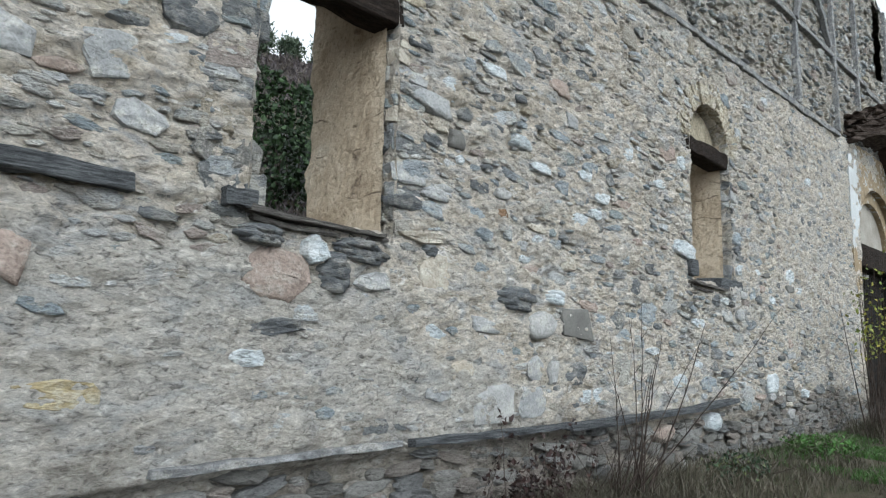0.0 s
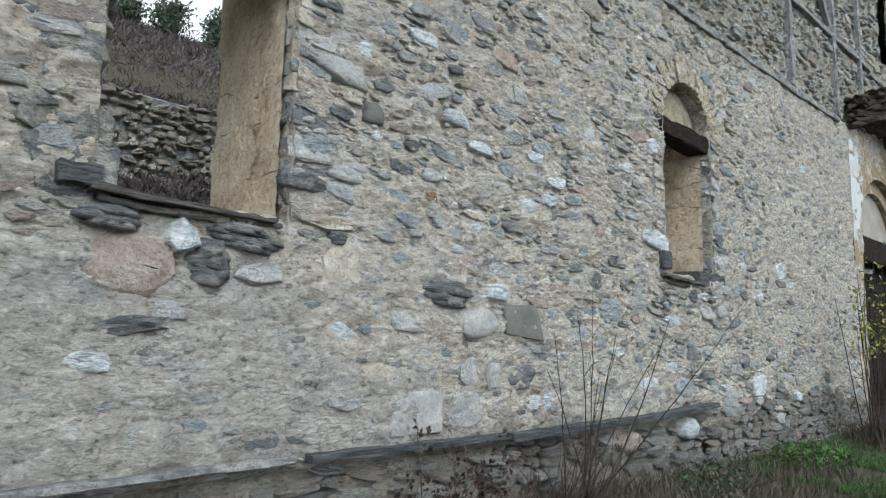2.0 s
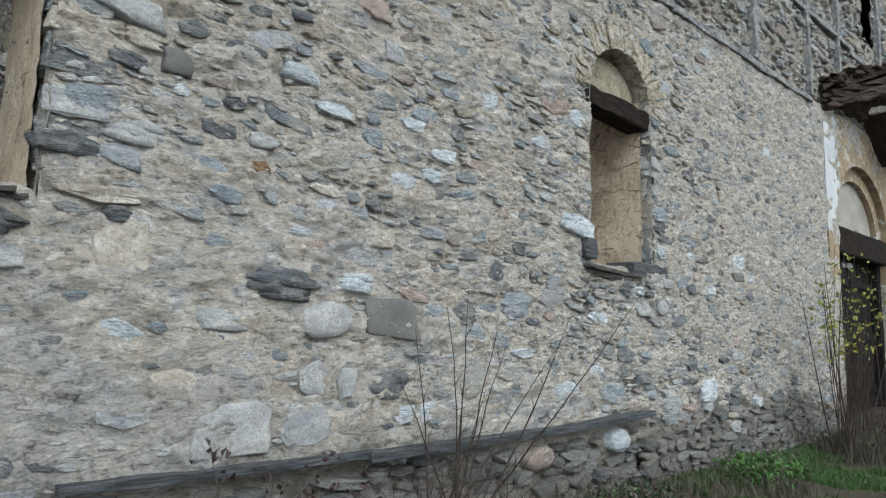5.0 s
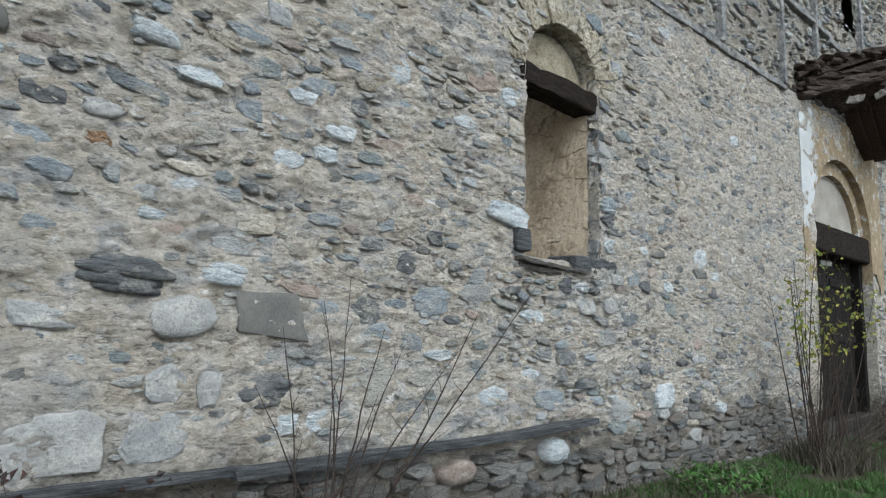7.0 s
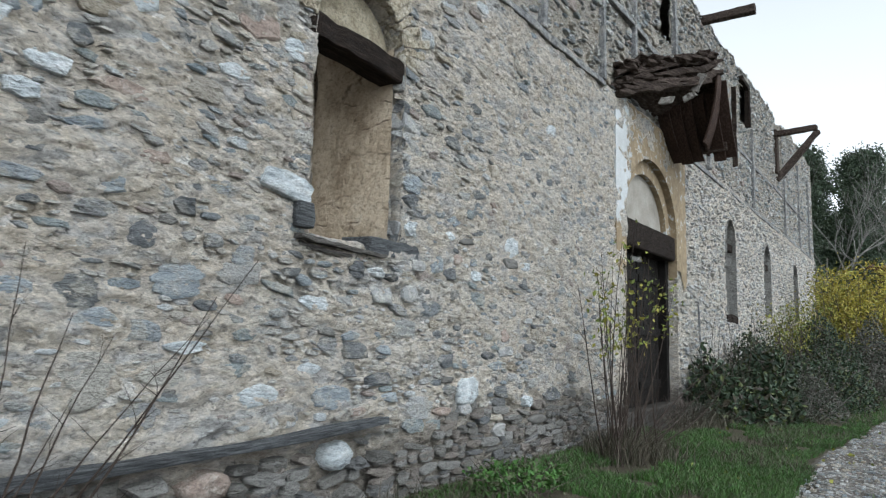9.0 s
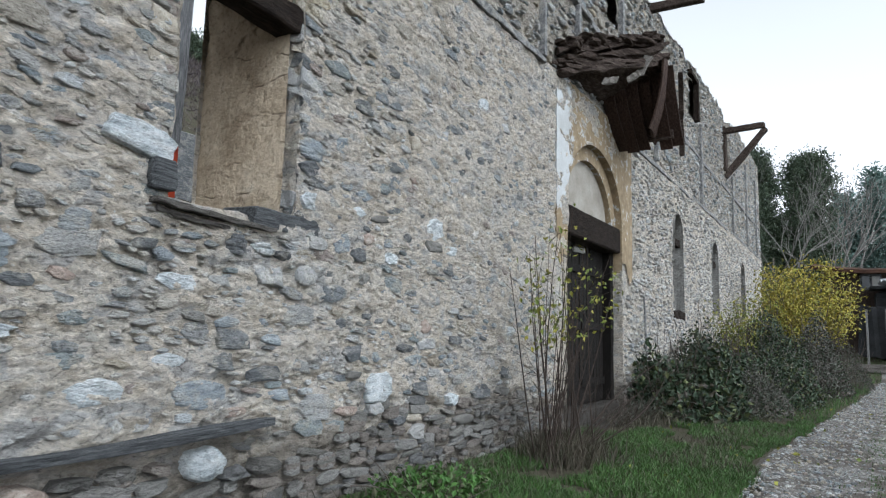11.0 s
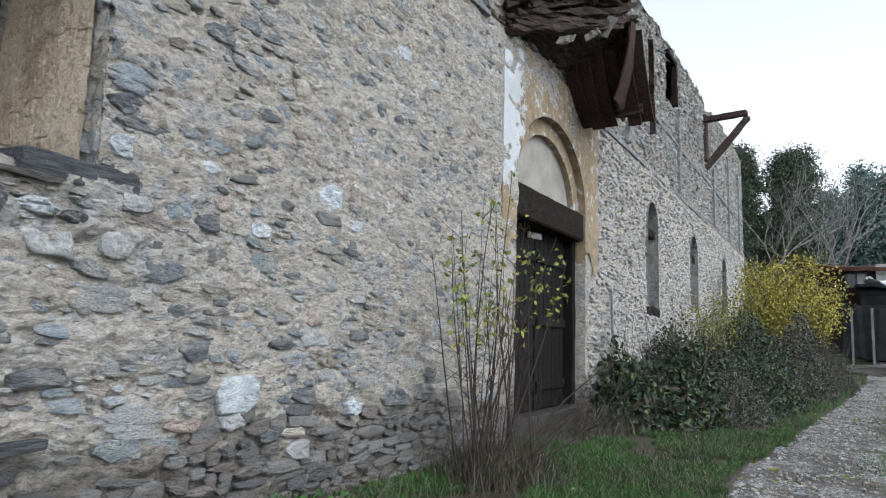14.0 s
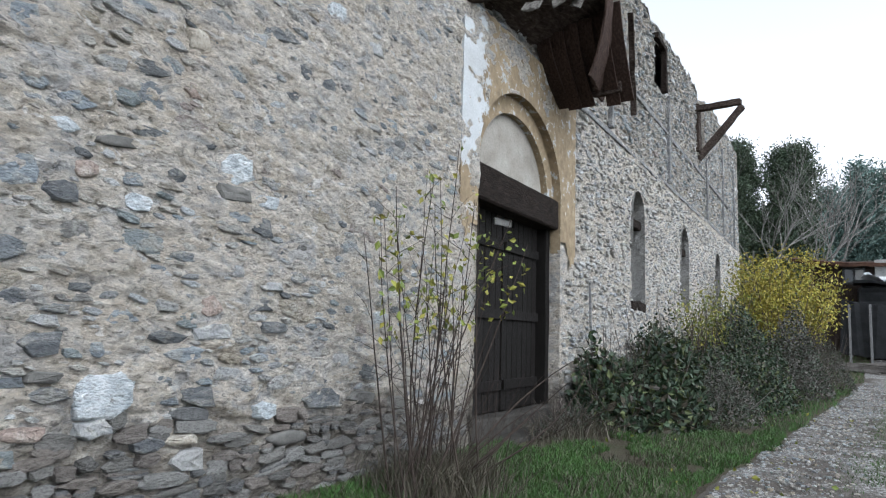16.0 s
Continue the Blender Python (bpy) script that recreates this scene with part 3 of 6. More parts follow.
def slab(corners, seed):
    """A flat broken slab with that outline."""
    r = np.random.default_rng(seed)
    ring = []
    for (x0, z0), (x1, z1) in zip(corners, corners[1:] + corners[:1]):
        for u in (0, 0.33, 0.66):
            ring.append((x0 + (x1 - x0) * u + r.uniform(-0.04, 0.04), z0 + (z1 - z0) * u + r.uniform(-0.04, 0.04)))
    n = len(ring)
    verts = [(x * q, y + r.uniform(-0.08, 0.08) * (q < 1), z * q) for q, y in ((1.0, 0.9), (1.0, -0.75), (0.95, -1.0), (0.5, -1.0)) for x, z in ring] + [(0, -1.0, 0)]
    faces = [(k * n + i, k * n + (i + 1) % n, (k + 1) * n + (i + 1) % n, (k + 1) * n + i) for k in range(3) for i in range(n)]
    return np.array(verts), faces + [(3 * n + i, 3 * n + (i + 1) % n, 4 * n) for i in range(n)]


BLOBS += [slab([(-0.95, -0.75), (1.0, -1.0), (0.6, 0.95), (-1.0, 0.9)], 181), slab([(-1, -0.9), (0.95, -1), (1, 0.6), (0.55, 1), (-0.3, 0.95), (-0.9, 0.55)], 182)]   # 41, 42


def stone_mesh(i, material):
    return mesh_of("stone", BLOBS[i][0], BLOBS[i][1], material, i % 4 == 0 or i > 31)


SHARED = [stone_mesh(i, M_STONE) for i in range(len(BLOBS))]


def own_stone(x, z, w, h, material=None, proud=0.03, tilt=0.0, shape=None, label=""):
    """A stone of its own in the facade: centre, width, height."""
    i = (len(placed) * 7 + 3) % 28 if shape is None else shape
    me = SHARED[i] if material is None else stone_mesh(i, material)
    ob = piece("stone", me, wall, label)
    out = float(seat(x, z))
    ob.matrix_basis = pose(x, W - out, z, 0, tilt, 0) @ Matrix.Diagonal((w / 2, proud, h / 2, 1))
    placed.append(ob)
    settle(x, z, w / 2, h / 2)


# the stones that stand out by size or colour
own_stone(2.10, 1.88, 0.50, 0.34, M_PINK, 0.050, 0, 32, "large rounded reddish stone under the sill")
own_stone(1.98, 2.10, 0.40, 0.10, M_SLATE, 0.120, 3, 38)
own_stone(2.33, 2.05, 0.22, 0.20, M_WHITE, 0.090, -20, 6)
own_stone(2.52, 1.92, 0.34, 0.22, M_SLATE, 0.080, 8, 37)
own_stone(2.72, 2.08, 0.50, 0.13, M_SLATE, 0.110, 6, 40)
own_stone(2.83, 1.89, 0.34, 0.15, M_GREYSTONE, 0.050, -8, 15)
own_stone(2.12, 1.56, 0.40, 0.12, M_SLATE, 0.044, -3, 2)
own_stone(1.93, 1.37, 0.24, 0.13, M_WHITE, 0.044, 5, 5)
own_stone(0.62, 1.87, 0.32, 0.27, M_PINK, 0.044, 20, 8)
own_stone(4.67, 1.64, 0.40, 0.25, M_PALESTONE, 0.080, -5, 33, "smooth pale rounded stone")
own_stone(5.24, 1.67, 0.50, 0.30, M_BROWNSLAB, 0.035, 2, 41, "flat dark grey slab")
own_stone(4.36, 1.85, 0.54, 0.17, M_SLATE, 0.100, 4, 36, "dark jutting slate")
own_stone(4.92, 1.90, 0.32, 0.11, M_WHITE, 0.060, 4, 35)
own_stone(3.98, 1.62, 0.38, 0.15, M_GREYSTONE, 0.034, 4, 3)
own_stone(5.20, 1.22, 0.42, 0.18, M_SLATE, 0.045, -3, 39)
own_stone(4.86, 1.24, 0.15, 0.21, M_PALESTONE, 0.044, 0, 31)
own_stone(4.62, 1.26, 0.24, 0.24, M_GREYSTONE, 0.029, 8, 21)
own_stone(4.08, 1.00, 0.48, 0.31, M_PALESTONE, 0.040, -2, 42, "large pale squared stone")
own_stone(4.58, 0.99, 0.36, 0.26, M_GREYSTONE, 0.034, 4, 30)
own_stone(3.72, 1.26, 0.28, 0.18, M_TAN, 0.034, 0, 33)
own_stone(3.24, 1.30, 0.12, 0.22, M_SLATE, 0.034, 10, 26)
own_stone(7.36, 2.60, 0.46, 0.19, M_WHITE, 0.060, 12, 42, "pale blue-white slab by the jamb")
own_stone(6.53, 2.30, 0.17, 0.12, M_SLATE, 0.040, 0, 18)
own_stone(9.85, 1.005, 0.37, 0.27, M_WHITE, 0.040, 2, 28, "whitewashed square stone with a small hole")
own_stone(8.02, 0.60, 0.28, 0.22, M_WHITE, 0.120, 0, 34, "white quartz block")
own_stone(6.85, 0.55, 0.36, 0.22, M_PINK, 0.100, 5, 0)
own_stone(5.55, 2.75, 0.20, 0.14, M_WHITE, 0.040, 0, 1)
own_stone(4.42, 3.22, 0.34, 0.10, M_WHITE, 0.044, 6, 16)
own_stone(5.35, 3.10, 0.26, 0.12, M_WHITE, 0.040, 8, 19)
own_stone(3.35, 3.30, 0.42, 0.16, M_GREYSTONE, 0.050, 7, 12)
own_stone(3.30, 2.25, 0.52, 0.10, M_TAN, 0.040, 2, 22)
own_stone(3.12, 2.48, 0.40, 0.12, M_SLATE, 0.050, 3, 24)
own_stone(1.05, 2.95, 0.36, 0.34, M_GREYSTONE, 0.036, 25, 22)
own_stone(0.55, 2.92, 0.30, 0.24, M_GREYSTONE, 0.036, 10, 3)
own_stone(1.45, 3.32, 0.34, 0.26, M_SLATE, 0.036, 5, 21)
own_stone(1.20, 2.65, 0.34, 0.20, M_GREYSTONE, 0.036, 12, 25)
own_stone(0.93, 1.20, 0.50, 0.17, M_OCHRE, 0.040, 0, 15, "ochre-stained stone")
own_stone(3.42, 1.98, 0.30, 0.34, M_TAN, 0.029, 0, 9)

own_stone(9.87, 0.985, 0.06, 0.07, M_GREYSTONE, 0.036, 20, 5)
# pale and bluish stones between the two windows
own_stone(3.89, 2.74, 0.23, 0.14, M_SLATE, 0.032, 4, 1)
own_stone(4.67, 3.05, 0.36, 0.11, M_WHITE, 0.032, 4, 6)
own_stone(3.96, 2.36, 0.24, 0.12, M_BLUESTONE, 0.032, 4, 11)
own_stone(3.63, 3.07, 0.22, 0.14, M_BROWNSLAB, 0.032, 4, 16)
own_stone(3.66, 2.91, 0.10, 0.09, M_WHITE, 0.032, 4, 21)
own_stone(4.96, 3.42, 0.35, 0.14, M_BLUESTONE, 0.028, 4, 26)
own_stone(5.16, 3.60, 0.21, 0.18, M_GREYSTONE, 0.028, 4, 3)
own_stone(5.81, 3.87, 0.22, 0.18, M_BLUESTONE, 0.028, 4, 8)
own_stone(5.28, 2.67, 0.25, 0.14, M_WHITE, 0.028, 4, 13)
own_stone(5.00, 2.92, 0.18, 0.14, M_BLUESTONE, 0.028, 4, 18)
own_stone(4.16, 2.56, 0.16, 0.09, M_RUSTY, 0.035, 8, 23, "rust-stained stone")
own_stone(4.64, 2.38, 0.17, 0.11, M_WHITE, 0.032, 4, 0)
own_stone(4.90, 2.38, 0.18, 0.11, M_BLUESTONE, 0.028, 4, 5)
own_stone(4.47, 2.20, 0.18, 0.07, M_WHITE, 0.032, 4, 10)
own_stone(4.25, 2.39, 0.09, 0.11, M_BLUESTONE, 0.032, 4, 15)
own_stone(6.14, 3.52, 0.31, 0.27, M_WHITE, 0.028, 4, 20)
own_stone(5.73, 3.44, 0.21, 0.10, M_BLUESTONE, 0.028, 4, 25)
own_stone(6.07, 2.35, 0.19, 0.13, M_BLUESTONE, 0.028, 4, 2)
own_stone(5.68, 2.94, 0.28, 0.14, M_WHITE, 0.028, 4, 7)
own_stone(3.75, 2.22, 0.19, 0.07, M_BLUESTONE, 0.032, 4, 12)
own_stone(4.19, 2.73, 0.21, 0.09, M_PALESTONE, 0.032, 4, 17)
own_stone(3.98, 2.91, 0.16, 0.08, M_MIDSLATE, 0.032, 4, 22)
own_stone(5.81, 3.14, 0.16, 0.14, M_MIDSLATE, 0.028, 4, 27)
own_stone(4.42, 2.31, 0.16, 0.10, M_GREYSTONE, 0.032, 4, 4)
own_stone(5.08, 2.22, 0.27, 0.14, M_TAN, 0.028, 4, 9)
own_stone(6.06, 1.59, 0.32, 0.14, M_BLUESTONE, 0.028, 4, 14)
own_stone(5.34, 1.00, 0.23, 0.14, M_WHITE, 0.028, 4, 19)
own_stone(6.29, 2.08, 0.23, 0.17, M_MIDSLATE, 0.028, 4, 24)
# stones round the right jambs of the two windows
own_stone(3.43, 2.62, 0.36, 0.12, M_GREYSTONE, 0.035, 4, 35)
own_stone(3.36, 2.47, 0.24, 0.12, M_BLUESTONE, 0.044, 6, 12)
own_stone(3.38, 2.16, 0.20, 0.07, M_SLATE, 0.040, 2, 37)
own_stone(4.17, 2.72, 0.20, 0.10, M_PALESTONE, 0.044, -4, 33)
own_stone(8.99, 2.64, 0.50, 0.07, M_MIDSLATE, 0.032, 2, 38)
own_stone(8.85, 2.90, 0.33, 0.14, M_BLUESTONE, 0.035, 4, 36)
own_stone(8.82, 2.74, 0.24, 0.15, M_SLATE, 0.035, 3, 22)
own_stone(8.80, 2.48, 0.17, 0.15, M_WHITE, 0.045, 0, 18)
own_stone(8.94, 2.16, 0.22, 0.10, M_PALESTONE, 0.040, 2, 30)
own_stone(8.84, 1.90, 0.21, 0.17, M_GREYSTONE, 0.040, 0, 34)
own_stone(8.45, 1.87, 0.30, 0.18, M_GREYSTONE, 0.035, 3, 8)
own_stone(8.38, 2.05, 0.24, 0.07, M_WHITE, 0.060, 4, 40)
own_stone(8.58, 2.02, 0.16, 0.09, M_SLATE, 0.050, 2, 11)
own_stone(8.15, 2.05, 0.22, 0.12, M_SLATE, 0.050, 3, 37)
# stones that show in the stretch before the gate
own_stone(9.54, 1.02, 0.23, 0.09, M_MIDSLATE, 0.028, 1, 2)
own_stone(9.41, 0.83, 0.26, 0.10, M_PINK, 0.040, 3, 7)
own_stone(10.53, 0.95, 0.26, 0.13, M_SLATE, 0.028, 1, 12)
own_stone(10.26, 1.34, 0.27, 0.09, M_SLATE, 0.028, 0, 17)
own_stone(10.39, 1.23, 0.34, 0.11, M_BLUESTONE, 0.028, 0, 22)
own_stone(10.55, 1.55, 0.22, 0.15, M_PINK, 0.028, -1, 27)
own_stone(10.93, 1.58, 0.47, 0.10, M_SLATE, 0.028, -1, 4)
own_stone(10.60, 1.38, 0.33, 0.12, M_GREYSTONE, 0.028, 0, 9)
own_stone(9.91, 1.46, 0.24, 0.11, M_BLUESTONE, 0.028, -1, 14)
own_stone(9.46, 1.29, 0.24, 0.15, M_MIDSLATE, 0.028, 0, 19)
own_stone(9.30, 1.54, 0.18, 0.09, M_MIDSLATE, 0.028, -1, 24)
own_stone(11.14, 0.81, 0.21, 0.15, M_WHITE, 0.040, 2, 1)
own_stone(11.77, 0.86, 0.55, 0.18, M_MIDSLATE, 0.040, 2, 6)
own_stone(12.33, 0.83, 0.44, 0.14, M_BROWNSLAB, 0.040, 2, 11)
own_stone(10.78, 1.81, 0.20, 0.09, M_GREYSTONE, 0.028, -2, 16)
own_stone(10.17, 0.68, 0.23, 0.10, M_MIDSLATE, 0.040, 3, 21)
own_stone(9.77, 1.27, 0.11, 0.11, M_BLUESTONE, 0.028, 0, 26)
own_stone(11.17, 1.42, 0.30, 0.10, M_SLATE, 0.028, -1, 3)
own_stone(11.12, 1.73, 0.28, 0.08, M_GREYSTONE, 0.028, -2, 8)
own_stone(12.00, 1.16, 0.24, 0.15, M_PALESTONE, 0.028, 0, 13)
own_stone(10.46, 0.55, 0.28, 0.15, M_PALESTONE, 0.040, 3, 18)
own_stone(9.80, 0.82, 0.23, 0.12, M_GREYSTONE, 0.040, 2, 23)
own_stone(11.39, 0.59, 0.41, 0.12, M_BROWNSLAB, 0.040, 3, 0)
own_stone(10.39, 0.69, 0.30, 0.08, M_TAN, 0.040, 3, 5)
own_stone(9.50, 1.12, 0.23, 0.07, M_BROWNSLAB, 0.028, 1, 10)
own_stone(9.48, 2.14, 0.22, 0.13, M_SLATE, 0.028, -5, 15)
own_stone(9.61, 2.29, 0.17, 0.12, M_PINK, 0.028, -5, 20)
own_stone(9.94, 2.15, 0.22, 0.13, M_WHITE, 0.028, -4, 25)
own_stone(10.74, 2.54, 0.32, 0.25, M_WHITE, 0.028, -5, 2)
own_stone(11.03, 2.36, 0.28, 0.13, M_WHITE, 0.028, -4, 7)
own_stone(11.00, 2.16, 0.21, 0.14, M_SLATE, 0.028, -3, 12)
own_stone(10.22, 2.38, 0.15, 0.10, M_MIDSLATE, 0.028, -5, 17)
own_stone(9.53, 2.67, 0.27, 0.13, M_BLUESTONE, 0.028, -7, 22)
own_stone(9.44, 2.50, 0.20, 0.10, M_WHITE, 0.028, -6, 27)
own_stone(9.77, 2.49, 0.27, 0.07, M_BROWNSLAB, 0.028, -6, 4)
own_stone(9.24, 2.20, 0.21, 0.18, M_BLUESTONE, 0.028, -5, 9)
own_stone(11.10, 3.71, 0.44, 0.14, M_MIDSLATE, 0.028, -9, 14)
own_stone(10.79, 3.53, 0.32, 0.16, M_GREYSTONE, 0.028, -9, 19)
own_stone(11.66, 3.46, 0.25, 0.15, M_MIDSLATE, 0.028, -8, 24)
own_stone(11.36, 3.50, 0.15, 0.17, M_MIDSLATE, 0.028, -8, 1)
own_stone(12.05, 3.76, 0.34, 0.20, M_SLATE, 0.028, -8, 6)
own_stone(10.29, 2.98, 0.18, 0.13, M_PINK, 0.028, -7, 11)
own_stone(10.31, 3.34, 0.23, 0.14, M_TAN, 0.028, -9, 16)
own_stone(11.25, 3.25, 0.22, 0.09, M_SLATE, 0.028, -7, 21)
own_stone(9.26, 2.71, 0.19, 0.12, M_BLUESTONE, 0.028, -8, 26)
own_stone(10.70, 2.36, 0.34, 0.14, M_BROWNSLAB, 0.028, -4, 3)
own_stone(12.23, 4.05, 0.36, 0.15, M_GREYSTONE, 0.028, -9, 8)
own_stone(11.71, 4.18, 0.28, 0.21, M_WHITE, 0.028, -10, 13)
own_stone(9.18, 3.02, 0.21, 0.15, M_BLUESTONE, 0.028, -10, 18)
# the rest by chance: sizes and closeness follow how each part of the wall is laid
r = random.Random(11)
loose = []
for tries, (x0, x1, z0, z1, small, large, jut) in (
        (420, (-1.5, 1.75, 2.42, 5.0, 0.20, 0.42, 0.032)),
        (160, (-3, 14, 0.7, 5.4, 0.3, 0.46, 0.025)),
        (5200, (-3, 14, 0.7, 5.4, 0.13, 0.34, 0.022)),
        (12000, (-1, 14, 0.7, 5.4, 0.06, 0.15, 0.019)),
        (5000, (-2, 40, 5.4, 10.0, 0.14, 0.36, 0.040)),
        (11000, (4, 40, 5.4, 10.0, 0.07, 0.18, 0.032)),
        (9000, (17.5, 40, 0.3, 5.4, 0.10, 0.28, 0.034))):
    for _ in range(tries):
        x, z = r.uniform(x0, x1), r.uniform(z0, z1)
        w = small + (large - small) * r.random() ** 1.8
        h = w * r.uniform(0.24, 0.55)
        if 0.75 < z < (1.75 if x < 2 else 2.1) and x < 3.6 and r.random() < (0.93 if x < 2 else 0.6):
            continue
        if z - h / 2 < float(foot_top(np.array(x))) and z < 1.5:
            continue
        if FACE[0] - w / 2 < x < FACE[1] + w / 2 and 2.3 < z < FACE[2]:
            continue
        if any(a - w * 0.4 < x < b + w * 0.4 and c - h / 2 < z < d + h / 2 for a, b, c, d in TIMBERS):
            continue
        if z > 9 and z + h / 2 > float(wall_top(np.array(x))):
            continue
        if any(o.x0 - w * 0.5 < x < o.x1 + w * 0.5 and o.foot - h < z < o.spring + o.rise + h * 0.6 and bool(o.inside(np.array(x), np.array(z), w * 0.5)) for o in OPENINGS):
            continue
        if not free(x, z, w / 2, h / 2):
            continue
        settle(x, z, w / 2, h / 2)
        loose.append((x, z, w, h, jut * r.uniform(0.6, 1.3), r.gauss(2, 7), r.choice((r.randrange(28), r.randrange(28), r.randrange(35, 41))) if w > 0.2 else r.randrange(28)))

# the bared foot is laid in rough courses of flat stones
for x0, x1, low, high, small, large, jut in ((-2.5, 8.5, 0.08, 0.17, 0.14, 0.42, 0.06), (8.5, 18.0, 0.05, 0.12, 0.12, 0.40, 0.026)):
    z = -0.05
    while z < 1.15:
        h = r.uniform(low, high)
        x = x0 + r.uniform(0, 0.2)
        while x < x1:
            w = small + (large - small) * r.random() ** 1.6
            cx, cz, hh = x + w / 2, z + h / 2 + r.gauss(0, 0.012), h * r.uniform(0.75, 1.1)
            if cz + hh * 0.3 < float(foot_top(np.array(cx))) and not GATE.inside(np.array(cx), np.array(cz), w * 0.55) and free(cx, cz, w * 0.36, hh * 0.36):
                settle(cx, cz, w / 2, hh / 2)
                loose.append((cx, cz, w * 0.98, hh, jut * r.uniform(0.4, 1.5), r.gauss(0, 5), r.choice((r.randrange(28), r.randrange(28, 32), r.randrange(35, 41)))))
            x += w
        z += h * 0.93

near = sorted((s for s in loose if 0.5 < s[0] < 13.8 and s[1] > float(foot_top(np.array(s[0]))) and s[1] < 4.0), key=lambda s: -s[2] * s[3])[:270]
chosen = set(map(id, near))
KINDS = [None] * 9 + [M_MIDSLATE, M_SLATE, M_GREYSTONE, M_WHITE, M_WHITE, M_PINK, M_TAN, M_BLUESTONE, M_BLUESTONE]
for s in near:
    own_stone(s[0], s[1], s[2], s[3], r.choice(KINDS) if s[0] < 8.8 and (s[0] > 3.4 or s[1] > 2.0) else None, s[4], s[5], s[6])


def joined(name, items, material, parent, kind="stuff", smooth=False):
    """Many stones as one mesh: rows of (x, z, w, h, proud, tilt, shape)."""
    verts, faces, base = [], [], 0
    for x, z, w, h, proud, tilt, shape in items:
        bv, bf = CHIPS[shape] if w < 0.17 and shape < 28 else BLOBS[shape]
        c, s = math.cos(radians(tilt)), math.sin(radians(tilt))
        px, pz = bv[:, 0] * w / 2, bv[:, 2] * h / 2
        out = float(seat(x, z))
        verts.append(np.stack([x + px * c + pz * s, W - out + bv[:, 1] * proud, z - px * s + pz * c], -1))
        faces += [tuple(i + base for i in f) for f in bf]
        base += len(bv)
    ob = piece(name, mesh_of(name, np.concatenate(verts), faces, material, smooth), parent)
    return tagged(ob, kind=kind)


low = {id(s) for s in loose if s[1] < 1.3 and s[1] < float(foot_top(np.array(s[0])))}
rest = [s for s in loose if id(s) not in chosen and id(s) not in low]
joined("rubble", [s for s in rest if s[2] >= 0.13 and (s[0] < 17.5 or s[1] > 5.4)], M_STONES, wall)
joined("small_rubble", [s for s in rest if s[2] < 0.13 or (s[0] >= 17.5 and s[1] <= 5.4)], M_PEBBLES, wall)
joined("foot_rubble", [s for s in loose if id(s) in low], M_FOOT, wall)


# trowel lines scored in the lime coat
for k, (x, z, rx, rz, a0, a1) in enumerate(((1.50, 1.20, 0.15, 0.13, 20, 330), (1.25, 1.33, 0.16, 0.15, 180, 350), (1.35, 1.50, 0.25, 0.10, 20, 130), (1.0, 0.78, 0.45, 0.35, 60, 120), (1.15, 0.72, 0.5, 0.4, 60, 115))):
    bm = bmesh.new()
    rows = []
    for i in range(25):
        t = radians(a0 + (a1 - a0) * i / 24)
        px, pz = x + rx * math.cos(t), z + rz * math.sin(t)
        n = Vector((math.cos(t), 0, math.sin(t)))
        y = W - float(relief(np.array(px), np.array(pz)))
        c = Vector((px, y, pz))
        rows.append([bm.verts.new(c + n * s + Vector((0, d, 0))) for s, d in ((-0.03, 0.012), (-0.008, -0.003), (0.008, -0.003), (0.03, 0.012))])
    for a, b in zip(rows, rows[1:]):
        for j in range(3):
            bm.faces.new((a[j], a[j + 1], b[j + 1], b[j]))
    part("trowel_ridge", bm, M_MORTAR, wall)


# ---- timbers let into the facade ----
def timber(name, label, x, y, z, size, material=None, rx=0, ry=0, rz=0, seed=0, sag=0.0, rough=0.008, group="", cuts=8):
    ob = part(name, beam(size, rough, cuts, seed, 0.1, sag), material or M_OLDWOOD, None)
    ob.matrix_basis = pose(x, y, z, rx, ry, rz)
    return tagged(ob, label, "timber", group)


M_TIE = surface("silver_grey_timber", [(0.3, (0.0952, 0.0952, 0.0952)), (0.46, (0.184, 0.184, 0.187)), (0.66, (0.286, 0.286, 0.286))], 6, 40, 0.55, 0.85, 0.015, (2, 4, 3), smear=0.35)
timber("wall_timber", "weathered grey timber let into the foot of the stone wall", 4.15, W - 0.04, 0.775, (1.9, 0.12, 0.055), ry=0.3, seed=1, group="timbers in the wall")
timber("wall_timber", "weathered grey timber jutting from the stone wall", 6.75, W - 0.07, 0.80, (3.5, 0.13, 0.06), ry=-1.2, seed=2, sag=0.025, rough=0.011, group="timbers in the wall")
timber("wall_timber", "flat weathered timber in the stone wall beside the window", 0.7, W - 0.04, 2.30, (1.0, 0.10, 0.11), ry=2.5, seed=3, group="timbers in the wall")
timber("wall_timber", "short dark timber end in the stone wall", 1.80, W - 0.03, 2.30, (0.2, 0.14, 0.12), M_OLDWOOD, seed=4, cuts=2, group="timbers in the wall")
timber("wall_timber", "short dark timber end in the wall beside the window", 7.50, W - 0.02, 2.40, (0.17, 0.14, 0.19), M_OLDWOOD, seed=6, cuts=2, group="timbers in the wall")
timber("wall_timber", "pale split timber low in the stone wall", 2.25, W - 0.01, 0.78, (1.7, 0.12, 0.05), M_TIE, ry=-0.6, seed=5, group="timbers in the wall")
